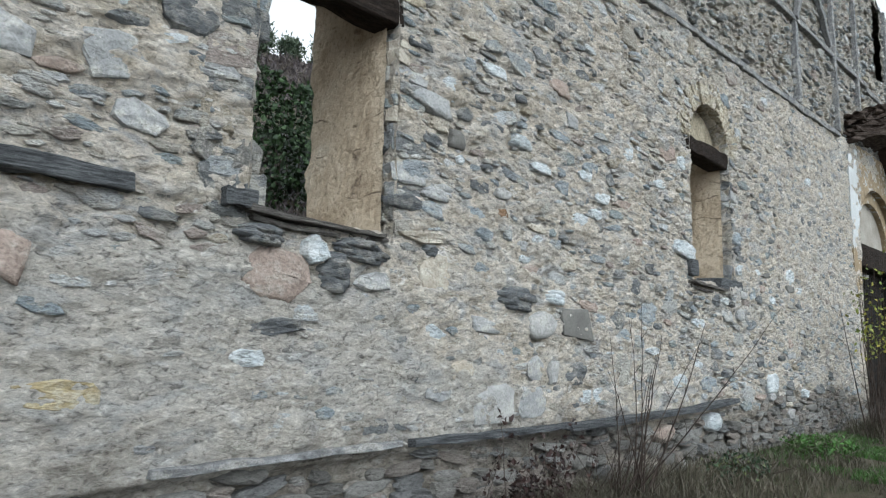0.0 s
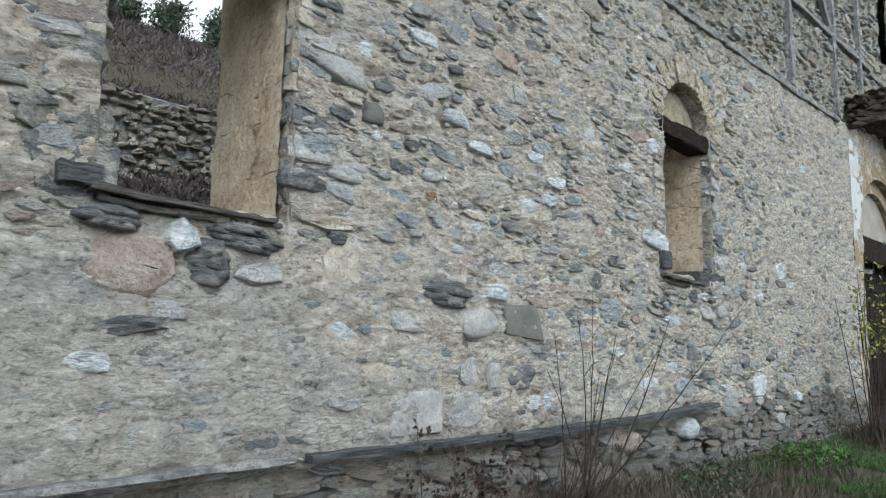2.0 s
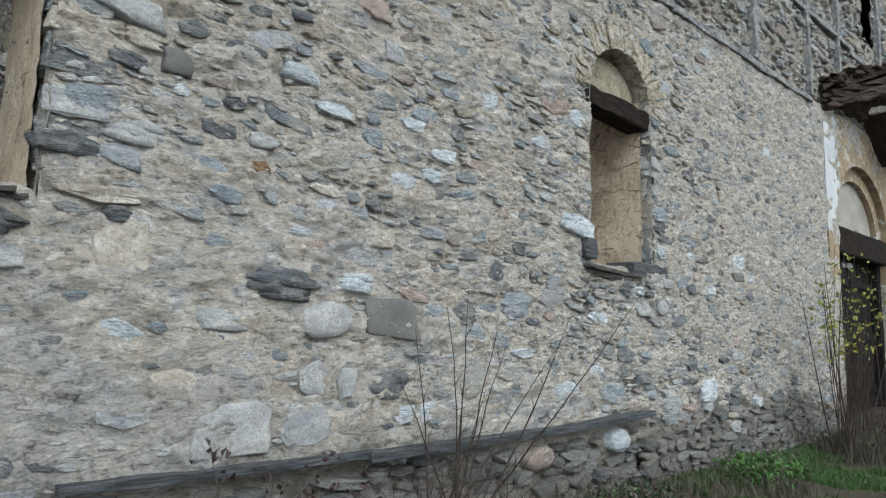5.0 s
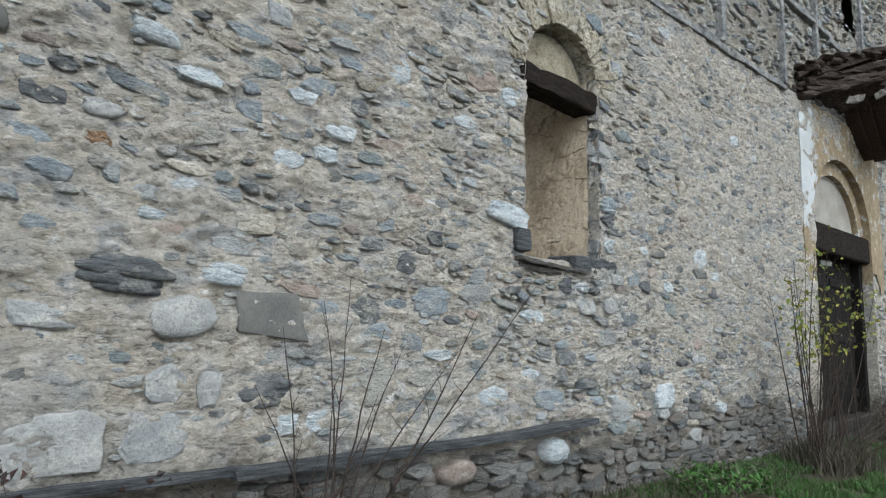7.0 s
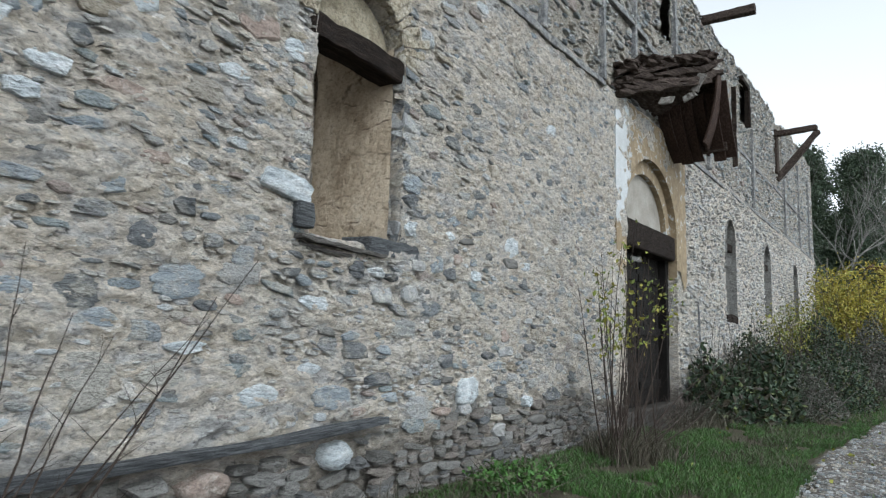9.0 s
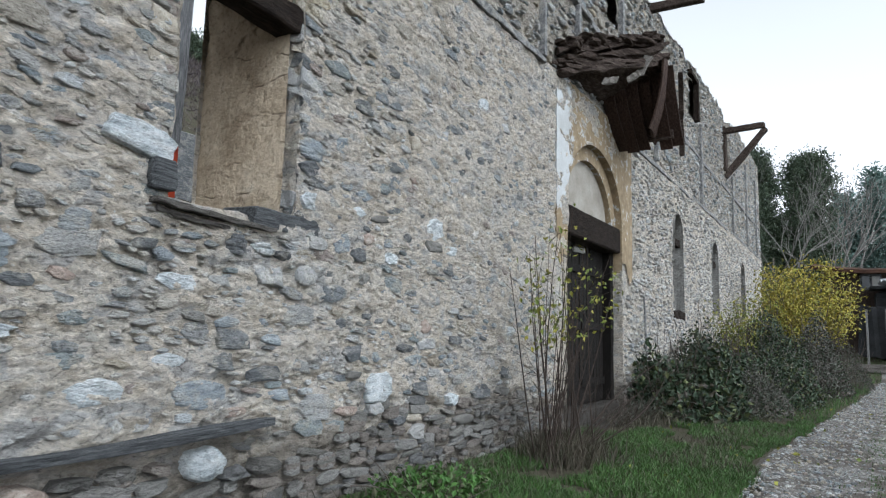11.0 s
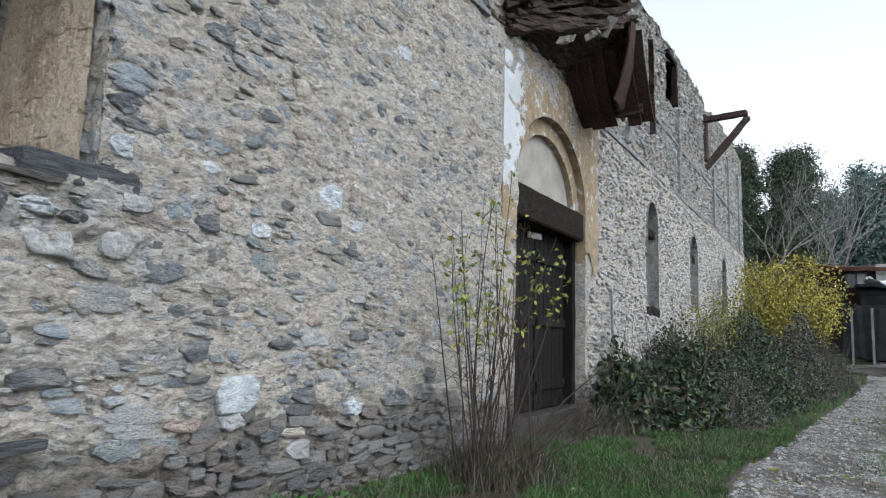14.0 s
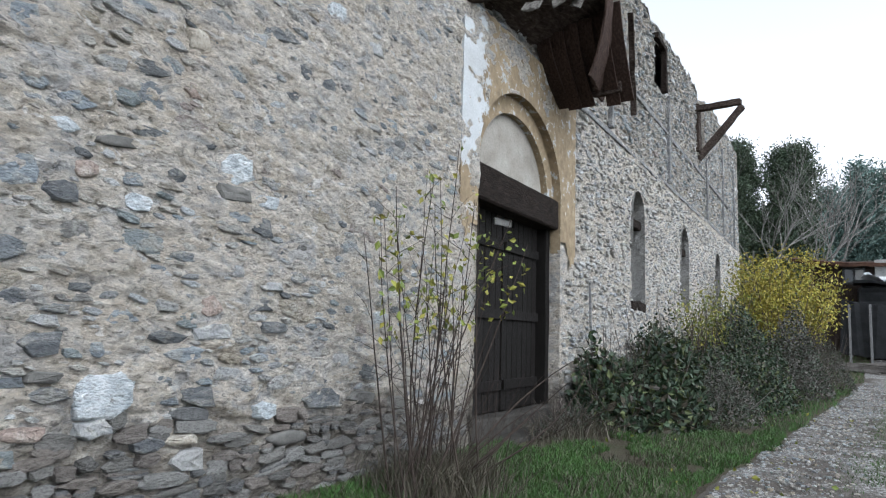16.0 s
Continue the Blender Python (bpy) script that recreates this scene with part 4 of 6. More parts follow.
for k, (x0, x1, z) in enumerate([(5.0, 9.2, 5.42), (9.2, 13.5, 5.40), (17.9, 24, 5.40), (24, 31, 5.45), (31, 39.9, 5.5), (10.4, 15.6, 6.93), (15.6, 21, 6.88), (21, 29, 6.86), (29, 39.9, 6.92)]):
    timber("tie_beam", "long weathered grey tie beam set in the stone wall", (x0 + x1) / 2, W - 0.005 if x1 < 17 else W + 0.03, z, (x1 - x0, 0.11, 0.10), M_TIE, seed=20 + k, rough=0.012, cuts=14, group="tie beams")
for k, (x, z0, z1, w) in enumerate([(11.42, 5.46, 6.87, 0.13), (13.45, 5.46, 9.2, 0.11), (14.9, 5.9, 8.6, 0.09), (17.35, 6.9, 9.2, 0.15), (20.0, 5.5, 6.8, 0.12), (25.3, 5.5, 7.9, 0.13), (31.3, 5.5, 7.6, 0.13), (35.2, 5.5, 9.0, 0.13), (38.4, 5.5, 9.0, 0.13)]):
    timber("wall_post", "upright grey timber post of the ruined upper storey", x, W - 0.02, (z0 + z1) / 2, (w * 0.85, 0.11, z1 - z0), M_TIE, seed=40 + k, rough=0.01, group="upper posts")
timber("brace", "leaning grey timber brace of the upper storey", 11.75, W - 0.05, 7.6, (0.11, 0.09, 1.5), M_POSTWOOD, ry=25, seed=60)
timber("brace", "leaning grey timber brace of the upper storey", 12.75, W - 0.05, 7.55, (0.10, 0.09, 1.4), M_POSTWOOD, ry=-38, seed=61)
timber("leaning_stick", "thin grey stick leaning on the wall", 18.45, W - 0.14, 1.2, (0.035, 0.035, 2.3), M_TIE, rx=-2, seed=66, rough=0.004)
timber("loft_post", "dark timber post in a gap at the wall top", 24.8, W - 0.03, 8.4, (0.16, 0.16, 1.15), M_DARKWOOD, seed=62)
timber("loft_post", "dark timber post in a gap at the wall top", 29.85, W + 0.02, 8.3, (0.4, 0.24, 1.6), M_ROTTEN, seed=63)
timber("loft_lintel", "dark timber over a gap at the wall top", 24.4, W + 0.0, 9.02, (1.1, 0.2, 0.14), M_DARKWOOD, seed=64)
timber("roof_beam", "broken round roof beam jutting out of the wall top", 19.8, W - 0.35, 9.05, (0.2, 1.6, 0.2), M_ROTTEN, seed=65)
br = thing("roof_bracket", "bent timber bracket that once bore the eaves", "bracket", at=(29.9, W, 8.9))
part("arm", laid(beam((0.2, 1.55, 0.19), 0.01, 6, 70), pose(-0.25, -0.6, 0.02, 0, 0, -8)), M_ROTTEN, br)
part("strut", laid(beam((0.2, 0.2, 2.15), 0.02, 6, 71), pose(0.2, -0.66, -0.75, 38, 8, 0)), M_ROTTEN, br)


# ---- arched windows ----
def window_in(o, name, label, seed):
    win = thing(name, label, "window", "structure")
    r = random.Random(seed)
    out = arch(o.x0, o.x1, o.spring, o.rise, 18, o.foot - 0.03)
    part("stone_jamb", strip(out, W - 0.02, W + 0.27, 0.016, 5, seed), M_MORTAR, win, "rough rubble jamb and arch")
    x0, x1, top = o.x0 + 0.03, o.x1 - 0.04, o.spring + 0.62
    n = 40
    path = [(x0, o.foot + (top - o.foot) * k / n) for k in range(n + 1)] + [(x0 + (x1 - x0) * k / 6, top) for k in range(1, 6)] + [(x1, top - (top - o.foot) * k / n) for k in range(n + 1)]
    lining = strip(path, W + 0.09, BACK + 0.02, 0.006, 24, seed + 1)
    for vert in lining.verts:
        deep = max(0.0, (vert.co.y - BACK + 0.3) / 0.3)
        vert.co.y += deep * (0.16 * float(fbm(vert.co.z, vert.co.x, 0.22, 3, 15)) - 0.03)
        vert.co.x += 0.012 * float(fbm(vert.co.y, vert.co.z, 0.16, 3, 16))
    part("reveal", lining, M_REVEAL, win, "tan plastered reveal with scored lines")
    inner = arch(x0, x1, o.spring - 0.02, o.rise - 0.02, 18)
    part("tympanum", prism(inner, W + 0.16, W + 0.3), M_TYMPANUM, win, "ochre plaster infill under the arch")
    part("lintel", laid(beam((o.x1 - o.x0 + 0.1, 0.26, 0.2), 0.012, 8, seed + 2), pose((o.x0 + o.x1) / 2, W + 0.12, o.spring - 0.07, 0, 2, 0)), M_DARKWOOD, win, "dark hewn timber lintel")
    part("sill_bed", laid(beam((o.x1 - o.x0 + 0.02, 1.1, 0.12), 0.015, 10, seed + 7), pose((o.x0 + o.x1) / 2, W + 0.58, o.foot - 0.02)), M_MORTAR, win, "rubble bed of the sill")
    if o is WIN2:
        part("sill_board", laid(beam((0.70, 0.34, 0.15), 0.008, 6, seed + 8), pose(o.x1 - 0.07, W + 0.13, o.foot + 0.03, 0, 1, 3)), M_OLDWOOD, win, "thick grey sill board")
    for k, (ln, dx, dz, tilt) in enumerate(((0.98, -0.06, 0.030, 2.5), (0.62, -0.22, -0.012, 4.0), (0.55, 0.25, 0.0, 1.0))):
        size = ((o.x1 - o.x0) * ln - 0.06, 0.14 - 0.02 * k, 0.03 + 0.008 * (k == 0))
        part("sill_plank", laid(beam(size, 0.007, 12, seed + 9 + k, 0.25, 0.01), pose((o.x0 + o.x1) / 2 + dx - (0.1 if o is WIN2 else 0), W - 0.02 + 0.03 * k, o.foot + dz - (0.05 if o is WIN2 else 0), 6 * k, tilt, 1 - 2 * k)), M_SPLITWOOD, win, "thin split weathered sill plank")
    # rough tufa voussoirs round the arch
    cx, a = (o.x0 + o.x1) / 2, (o.x1 - o.x0) / 2
    for k in range(23):
        t = math.pi * (k + 0.5) / 23
        ln, d = r.uniform(0.26, 0.42), r.uniform(0.07, 0.1)
        rad = 1 + (ln / 2 - 0.01) / a
        bm = beam((ln, 0.3, d), 0.014, 4, r.randrange(9999))
        part("voussoir", laid(bm, pose(cx - a * rad * math.cos(t), W + 0.135 - r.uniform(0, 0.02), o.spring + (o.rise + ln / 2) * math.sin(t), 0, math.degrees(t) + r.uniform(-5, 5), 0)), M_TUFA, win)
    # quoins: flat slabs stacked up both sides
    for side in (0, 1):
        z = o.foot + 0.02
        while z < o.spring + 0.1:
            big = o is WIN1 and side == 0
            h = r.uniform(0.16, 0.32) if big else r.uniform(0.06, 0.16)
            w = r.uniform(0.3, 0.45) if big else r.uniform(0.12, 0.34) if side else r.uniform(0.10, 0.22)
            if side == 0 and o is WIN2 and 2.44 < z < 2.72:
                z += h
                continue
            jut = r.uniform(0.0, 0.12) if big else r.uniform(-0.02, 0.02)
            x = (o.x0 + jut - w / 2) if side == 0 else (o.x1 - jut + w / 2)
            bm = beam((w, 0.34, h - 0.006), 0.035 if big else 0.022, 5, r.randrange(9999))
            q = part("quoin", laid(bm, pose(x, W + (0.168 if big else 0.174) - r.uniform(0, 0.025), z + h / 2, 0, r.uniform(-5, 7), r.uniform(-4, 4))), r.choice((M_GREYSTONE, M_STONE, M_STONE) if big else (M_STONE, M_STONE, M_STONE, M_TAN, M_MIDSLATE, M_GREYSTONE)), win)
            settle(x, z + h / 2, w / 2, h / 2)
            z += h
    return win


M_TUFA = surface("rough_ochre_tufa", [(0.3, (0.17, 0.14, 0.10)), (0.45, (0.36, 0.31, 0.23)), (0.58, (0.47, 0.42, 0.33)), (0.72, (0.58, 0.54, 0.45))], 9, 36, 0.65, 0.95, 0.035, smear=0.4)
M_TYMPANUM = surface("ochre_infill_plaster", [(0.3, (0.15, 0.125, 0.09)), (0.47, (0.29, 0.25, 0.18)), (0.6, (0.37, 0.325, 0.245)), (0.75, (0.46, 0.42, 0.33))], 7, 40, 0.5, 0.95, 0.02)
window_in(WIN1, "window_1", "deep arched window opening with plastered reveal and no frame", 300)
window_in(WIN2, "window_2", "deep arched window opening with dark timber lintel and no frame", 340)
for k, o in enumerate(NARROW):
    win = thing("window_%d" % (3 + k), "tall narrow arched window with timber lintel, partly walled up", "window", "structure")
    out = arch(o.x0, o.x1, o.spring, o.rise, 16, o.foot)
    # darker foot-stone colour puts the recess's shade into the jamb
    part("jamb", strip(out, W - 0.04, W + 0.6, 0.02, 6, 400 + k), M_FOOT, win)
    part("lintel", laid(beam((o.x1 - o.x0 + 0.05, 0.3, 0.2), 0.01, 4, 410 + k), pose((o.x0 + o.x1) / 2, W + 0.2, o.spring - 0.15)), M_DARKWOOD, win)
    # dark sheet added in place of the unlit interior behind the blocks
    part("shade_backing", prism([(o.x0 - 0.02, o.foot), (o.x1 + 0.02, o.foot), (o.x1 + 0.02, o.spring), (o.x0 - 0.02, o.spring)], W + 0.5, W + 0.62), M_DARKWOOD, win, "dark sheet standing in for the shaded interior")
    z, rr = o.foot + 0.12, random.Random(430 + k)
    while z < o.foot + (1.75, 1.3, 1.0)[k]:
        h = rr.uniform(0.12, 0.22)
        split = rr.uniform(0.3, 0.7)
        for u0, u1 in ((0, split), (split, 1)):
            w = (o.x1 - o.x0) * (u1 - u0)
            part("block", laid(beam((w - 0.03, 0.3, h - 0.035), 0.014, 4, rr.randrange(9999)), pose(o.x0 + (o.x1 - o.x0) * (u0 + u1) / 2, W + 0.40 + rr.uniform(-0.03, 0.03), z + h / 2)), rr.choice((M_TAN, M_STONE, M_MIDSLATE, M_FOOT)), win)
        z += h
    if k == 0:
        part("tympanum", prism(arch(o.x0 + 0.02, o.x1 - 0.02, o.spring - 0.06, o.rise - 0.02, 16), W + 0.3, W + 0.4), M_TYMPANUM, win)
    part("sill", laid(beam((o.x1 - o.x0 + 0.1, 0.4, 0.2), 0.02, 4, 420 + k), pose((o.x0 + o.x1) / 2, W + 0.16, o.foot + 0.02)), M_DARKWOOD if k == 0 else M_MORTAR, win)


# ---- the gate ----
def flaking_plaster():
    """Yellow limewash over white coat, flaked off in patches."""
    m, nt, where, bsdf = start("flaking_yellow_plaster")
    big = noisy(nt, where, 1.6, 6, 0.7)
    mid = noisy(nt, where, 6, 6, 0.7)
    fine = noisy(nt, where, 50, 4, 0.6)
    yellow = ramp(nt, mid, [(0.3, (0.16, 0.122, 0.078)), (0.5, (0.27, 0.205, 0.125)), (0.7, (0.35, 0.28, 0.18))])
    white = ramp(nt, fine, [(0.3, (0.40, 0.415, 0.42)), (0.7, (0.56, 0.575, 0.58))])
    sep = node(nt, "SeparateXYZ", {0: where})
    left = node(nt, "MapRange", {"Value": sep.outputs[0], "From Min": 14.3, "From Max": 14.72, "To Min": 0.30, "To Max": 0.0}).outputs[0]
    low = node(nt, "MapRange", {"Value": sep.outputs[2], "From Min": 3.15, "From Max": 3.5, "To Min": -0.5, "To Max": 0.0}).outputs[0]
    s = node(nt, "Math", {0: node(nt, "Math", {0: mid, 1: left}, operation="ADD").outputs[0], 1: low}, operation="ADD").outputs[0]
    fac = node(nt, "MapRange", {"Value": s, "From Min": 0.575, "From Max": 0.60}).outputs[0]
    colour = mix(nt, fac, yellow, white)
    colour = mix(nt, 1.0, colour, ramp(nt, big, [(0.3, (0.78, 0.76, 0.74)), (0.6, (1, 1, 1))]), "MULTIPLY")
    nt.links.new(colour, bsdf.inputs["Base Color"])
    h = node(nt, "Math", {0: fac, 1: -0.6}, operation="MULTIPLY").outputs[0]
    h = node(nt, "Math", {0: h, 1: mid}, operation="ADD").outputs[0]
    b = node(nt, "Bump", {"Height": h, "Strength": 0.8, "Distance": 0.012})
    nt.links.new(b.outputs[0], bsdf.inputs["Normal"])
    bsdf.inputs["Roughness"].default_value = 0.92
    return m


M_FLAKE = flaking_plaster()
M_PALE = surface("pale_tympanum_plaster", [(0.3, (0.23, 0.21, 0.18)), (0.5, (0.30, 0.275, 0.24)), (0.7, (0.36, 0.34, 0.30))], 2.5, 40, 0.2, 0.95, 0.006)
# pale colour for the light that shows through the gap over the door
M_GAP_LIGHT = surface("pale_gap_light", [(0.3, (0.25, 0.24, 0.22)), (0.7, (0.45, 0.44, 0.42))], 8, 40, 0.4, 0.85, 0.01)
gate = thing("door_1", "arched gateway with flaking yellow plaster and dark plank doors", "gate", "structure")
gx0, gx1 = GATE.x0, GATE.x1
xs2 = steps((FACE[0], gx0, 0.06), (gx0, gx1, 0.05), (gx1, FACE[1], 0.06))
zs2 = steps((2.35, 3.55, 0.06), (3.55, FACE[2], 0.05))
v, f = facade_sheet(xs2, zs2, lambda x, z: W - 0.03 + 0.012 * fbm(x, z, 0.4, 2, 30))
f = [q for q in f.tolist() if v[q[0]][2] > 2.75 + 0.9 * float(fbm(np.array(v[q[0]][0] * 1.7), np.array(0.0), 0.5, 3, 33))]
piece("plaster_front", mesh_of("plaster_front", v, f, M_FLAKE, True), gate, "yellow limewash flaking off white plaster")
part("plaster_edge", strip([(FACE[0], 3.0), (FACE[0], FACE[2]), (FACE[1], FACE[2]), (FACE[1], 3.0)], W - 0.03, W + 0.06), M_FLAKE, gate)
outer = arch(gx0, gx1, 3.55, 1.17, 28, 2.7)
part("jamb", strip(outer, W - 0.03, W + 0.14, 0.003, 2, 1), M_FLAKE, gate)
for x in (gx0, gx1):
    part("stone_jamb", strip([(x, 0.05 + 0.1 * k) for k in range(28)], W - 0.03, W + 0.3, 0.012, 3, 7), M_MORTAR, gate, "rubble jamb of the gate")
cx, ca = (gx0 + gx1) / 2, (gx1 - gx0) / 2
ring_o, ring_i = arch(gx0 - 0.02, gx1 + 0.02, 3.5, 1.24, 28), arch(gx0 + 0.24, gx1 - 0.24, 3.5, 0.98, 28)
bm = bmesh.new()
rows = []
for (xo, zo), (xi, zi) in zip(ring_o, ring_i):
    rows.append([bm.verts.new(p) for p in ((xo, W + 0.10, zo), (xi, W + 0.10, zi), (xi, W + 0.24, zi))])
for a, b in zip(rows, rows[1:]):
    for k in range(2):
        bm.faces.new((a[k], a[k + 1], b[k + 1], b[k]))
part("arch_band", bm, M_FLAKE, gate, "plastered arch band")
part("tympanum", prism(arch(gx0 + 0.2, gx1 - 0.2, 3.48, 1.02, 28), W + 0.2, W + 0.35), M_PALE, gate, "pale plastered tympanum with cracks")
part("lintel", laid(beam((gx1 - gx0 + 0.02, 0.34, 0.46), 0.005, 8, 90), pose(cx, W + 0.17, 3.30)), M_DARKWOOD, gate, "huge dark brown timber lintel")
for side, x in ((0, gx0 + 0.07), (1, gx1 - 0.07)):
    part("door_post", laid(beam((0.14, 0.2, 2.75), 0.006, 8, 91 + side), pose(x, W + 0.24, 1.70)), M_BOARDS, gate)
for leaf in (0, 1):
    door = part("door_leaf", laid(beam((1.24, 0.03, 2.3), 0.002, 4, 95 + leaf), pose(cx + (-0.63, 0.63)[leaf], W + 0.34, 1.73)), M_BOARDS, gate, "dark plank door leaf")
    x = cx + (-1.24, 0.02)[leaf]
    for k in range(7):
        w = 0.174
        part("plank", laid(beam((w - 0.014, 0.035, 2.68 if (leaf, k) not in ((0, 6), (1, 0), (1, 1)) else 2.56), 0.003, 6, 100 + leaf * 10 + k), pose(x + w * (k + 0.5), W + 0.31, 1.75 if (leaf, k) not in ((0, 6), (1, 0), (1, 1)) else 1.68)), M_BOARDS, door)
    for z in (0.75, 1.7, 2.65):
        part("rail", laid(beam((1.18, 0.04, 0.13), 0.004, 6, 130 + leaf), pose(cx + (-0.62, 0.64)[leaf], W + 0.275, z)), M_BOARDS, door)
# pale strip added where light comes through under the lintel
part("gap_light", laid(beam((0.5, 0.03, 0.09), 0.008, 4, 139), pose(15.75, W + 0.27, 2.97, 0, -3, 0)), M_GAP_LIGHT, gate, "pale strip standing in for light through the gap over the door")
part("threshold", laid(beam((2.82, 0.4, 0.3), 0.02, 8, 140), pose(cx, W + 0.24, 0.24)), M_DUSTY, gate, "worn grey stone threshold")
part("step", laid(beam((2.7, 0.34, 0.14), 0.02, 8, 141), pose(cx - 0.1, W - 0.14, 0.11)), M_DUSTY, gate, "worn stone step")

# rotten remains of the bay over the gate
can = thing("gate_canopy", "rotten timber bay floor hanging over the gate, boards curling off", "canopy", at=(15.8, W, 5.5))
r = random.Random(5)


def over(x, y, z, rx=0, ry=0, rz=0):
    return pose(x - 15.8, y - W, z - 5.5, rx, ry, rz)


def spar(p, q, w, h, rough, seed, sag=0.0):
    """A board or beam from p to q."""
    p, q = Vector(p), Vector(q)
    d = q - p
    bm = beam((d.length, w, h), rough, 9, seed, 0.0, sag)
    m = Matrix.Translation((p + q) / 2 - Vector((15.8, W, 5.5))) @ d.to_track_quat("X", "Z").to_matrix().to_4x4()
    return laid(bm, m)


def brow(u, lift=0.0):
    """The torn outer edge: from the wall outwards and up, then along the front."""
    a, b, c = Vector((13.95, 3.62, 5.52)), Vector((16.2, 2.58, 6.33)), Vector((17.7, 2.9, 6.2))
    p = a.lerp(b, u / 0.7) if u < 0.7 else b.lerp(c, (u - 0.7) / 0.3)
    return p + Vector((0, 0, lift))


for k in range(15):                     # planks from the wall to the torn edge
    u = k / 14
    part("plank", spar((13.98 + 3.85 * u, W + 0.05, 5.50 + 0.3 * u), brow(u, 0.02), 0.30, 0.05, 0.02, 150 + k), M_ROTTEN, can)
for k in range(7):                      # layered boards along the edge
    u0, u1 = max(0, -0.02 + 0.05 * (k % 3)), 0.62 + 0.04 * (k % 3)
    part("edge_board", spar(brow(u0, -0.12 + 0.055 * k), brow(u1, -0.14 + 0.06 * k), r.uniform(0.08, 0.2), 0.07, 0.03, 170 + k, r.uniform(-0.06, 0.07)), M_ROTTEN, can, "split rotten edge board")
for k in range(26):                     # rot and rubbish lying on top
    u = 0.04 + 0.6 * k / 25
    p = brow(u, 0.22 + r.uniform(0, 0.14))
    d = Vector((r.uniform(0.15, 0.5), r.uniform(-0.1, 0.5), r.uniform(-0.06, 0.08)))
    part("rotten_layer", spar(p - d * 0.4, p + d * 0.6, r.uniform(0.1, 0.24), r.uniform(0.03, 0.07), 0.03, 200 + k), M_ROTTEN, can)


def curled(w, h, bend, seed):
    """A board whose foot bends in towards the wall."""
    rr = random.Random(seed)
    bm = bmesh.new()
    n, rows = 10, []
    for k in range(n + 1):
        t = k / n
        y = bend * (1 - t) ** 2
        z = -h * (1 - t)
        j = rr.uniform(-0.04, 0.04) if k == 0 else 0
        rows.append([bm.verts.new((sx * w / 2 + rr.uniform(-0.006, 0.006), y + dy, z + j * sx)) for sx, dy in ((-1, 0), (1, 0), (1, 0.03), (-1, 0.03))])
    for a, b in zip(rows, rows[1:]):
        for i in range(4):
            bm.faces.new((a[i], a[(i + 1) % 4], b[(i + 1) % 4], b[i]))
    bm.faces.new(rows[0])
    bm.faces.new(rows[-1])
    return bm


M_REDBOARD = surface("dark_red_brown_boards", [(0.3, (0.019, 0.013, 0.010)), (0.5, (0.049, 0.030, 0.023)), (0.75, (0.091, 0.062, 0.049))], 5, 40, 0.5, 0.8, 0.008, (7, 7, 1))
def cove(y, w, top, foot, seed):
    """A bent board of the cove: it drops from top (x, z), then sweeps out to foot (x, z)."""
    rr = random.Random(seed)
    bm, rows, n = bmesh.new(), [], 12
    for k in range(n + 1):
        t = k / n
        x, z = top[0] + (foot[0] - top[0]) * t ** 1.5, top[1] + (foot[1] - top[1]) * t
        j = rr.uniform(-0.05, 0.05) if k in (0, n) else rr.uniform(-0.006, 0.006)
        rows.append([bm.verts.new((x + dx - 15.8 + j, y + dy - W, z - 5.5 + dz)) for dy, dx, dz in ((-w / 2, 0, 0), (w / 2, 0, 0), (w / 2, 0.03, 0.025), (-w / 2, 0.03, 0.025))])
    for a, b in zip(rows, rows[1:]):
        for i in range(4):
            bm.faces.new((a[i], a[(i + 1) % 4], b[(i + 1) % 4], b[i]))
    bm.faces.new(rows[0])
    bm.faces.new(rows[-1])
    return bm


for k, (y, foot) in enumerate(((3.55, 4.98), (3.37, 4.93), (3.19, 4.98), (3.0, 5.12), (2.80, 4.95), (2.62, 5.02))):
    part("cove_board", cove(y, 0.21, (16.15 + 0.08 * k, 5.74 + 0.1 * k), (17.1 + 0.04 * k, foot), 240 + k), M_REDBOARD, can, "bent dark red-brown cove board")
# added sheet, keeps the gaps between the cove boards dark as a shaded void
part("void_backing", laid(beam((0.05, 1.0, 0.9), 0.01, 4, 263), over(17.1, 3.15, 5.55)), M_ROTTEN, can)
for k in range(5):
    part("cove_board", laid(curled(0.28, 1.25 - 0.06 * k, 0.25, 250 + k), over(16.3 + 0.28 * k, 2.58 + 0.06 * k, 6.3 - 0.03 * k, 0, 0, 0)), M_REDBOARD, can)
part("rib", spar((17.05, 2.5, 6.30), (17.85, 2.66, 4.98), 0.08, 0.07, 0.012, 262, -0.08), M_ROTTEN, can, "bent timber rib")
part("torn_sheet", laid(beam((0.03, 0.24, 0.13), 0.016, 4, 260), over(14.35, 2.95, 5.28, 8, 25, 0)), M_LATH, can, "torn grey sheet of lath")
part("torn_sheet", laid(beam((0.03, 0.2, 0.1), 0.016, 4, 261), over(14.4, 2.62, 5.30, -25, 20, 0)), M_LATH, can)
part("torn_sheet", laid(beam((0.03, 0.16, 0.34), 0.012, 3, 264), over(15.6, 2.78, 5.95, 25, 10, 0)), M_LATH, can)


# ---- ground ----
def lane_edge(x):
    return np.where(x < 15, 1.17, 1.17 - 0.088 * (x - 15))


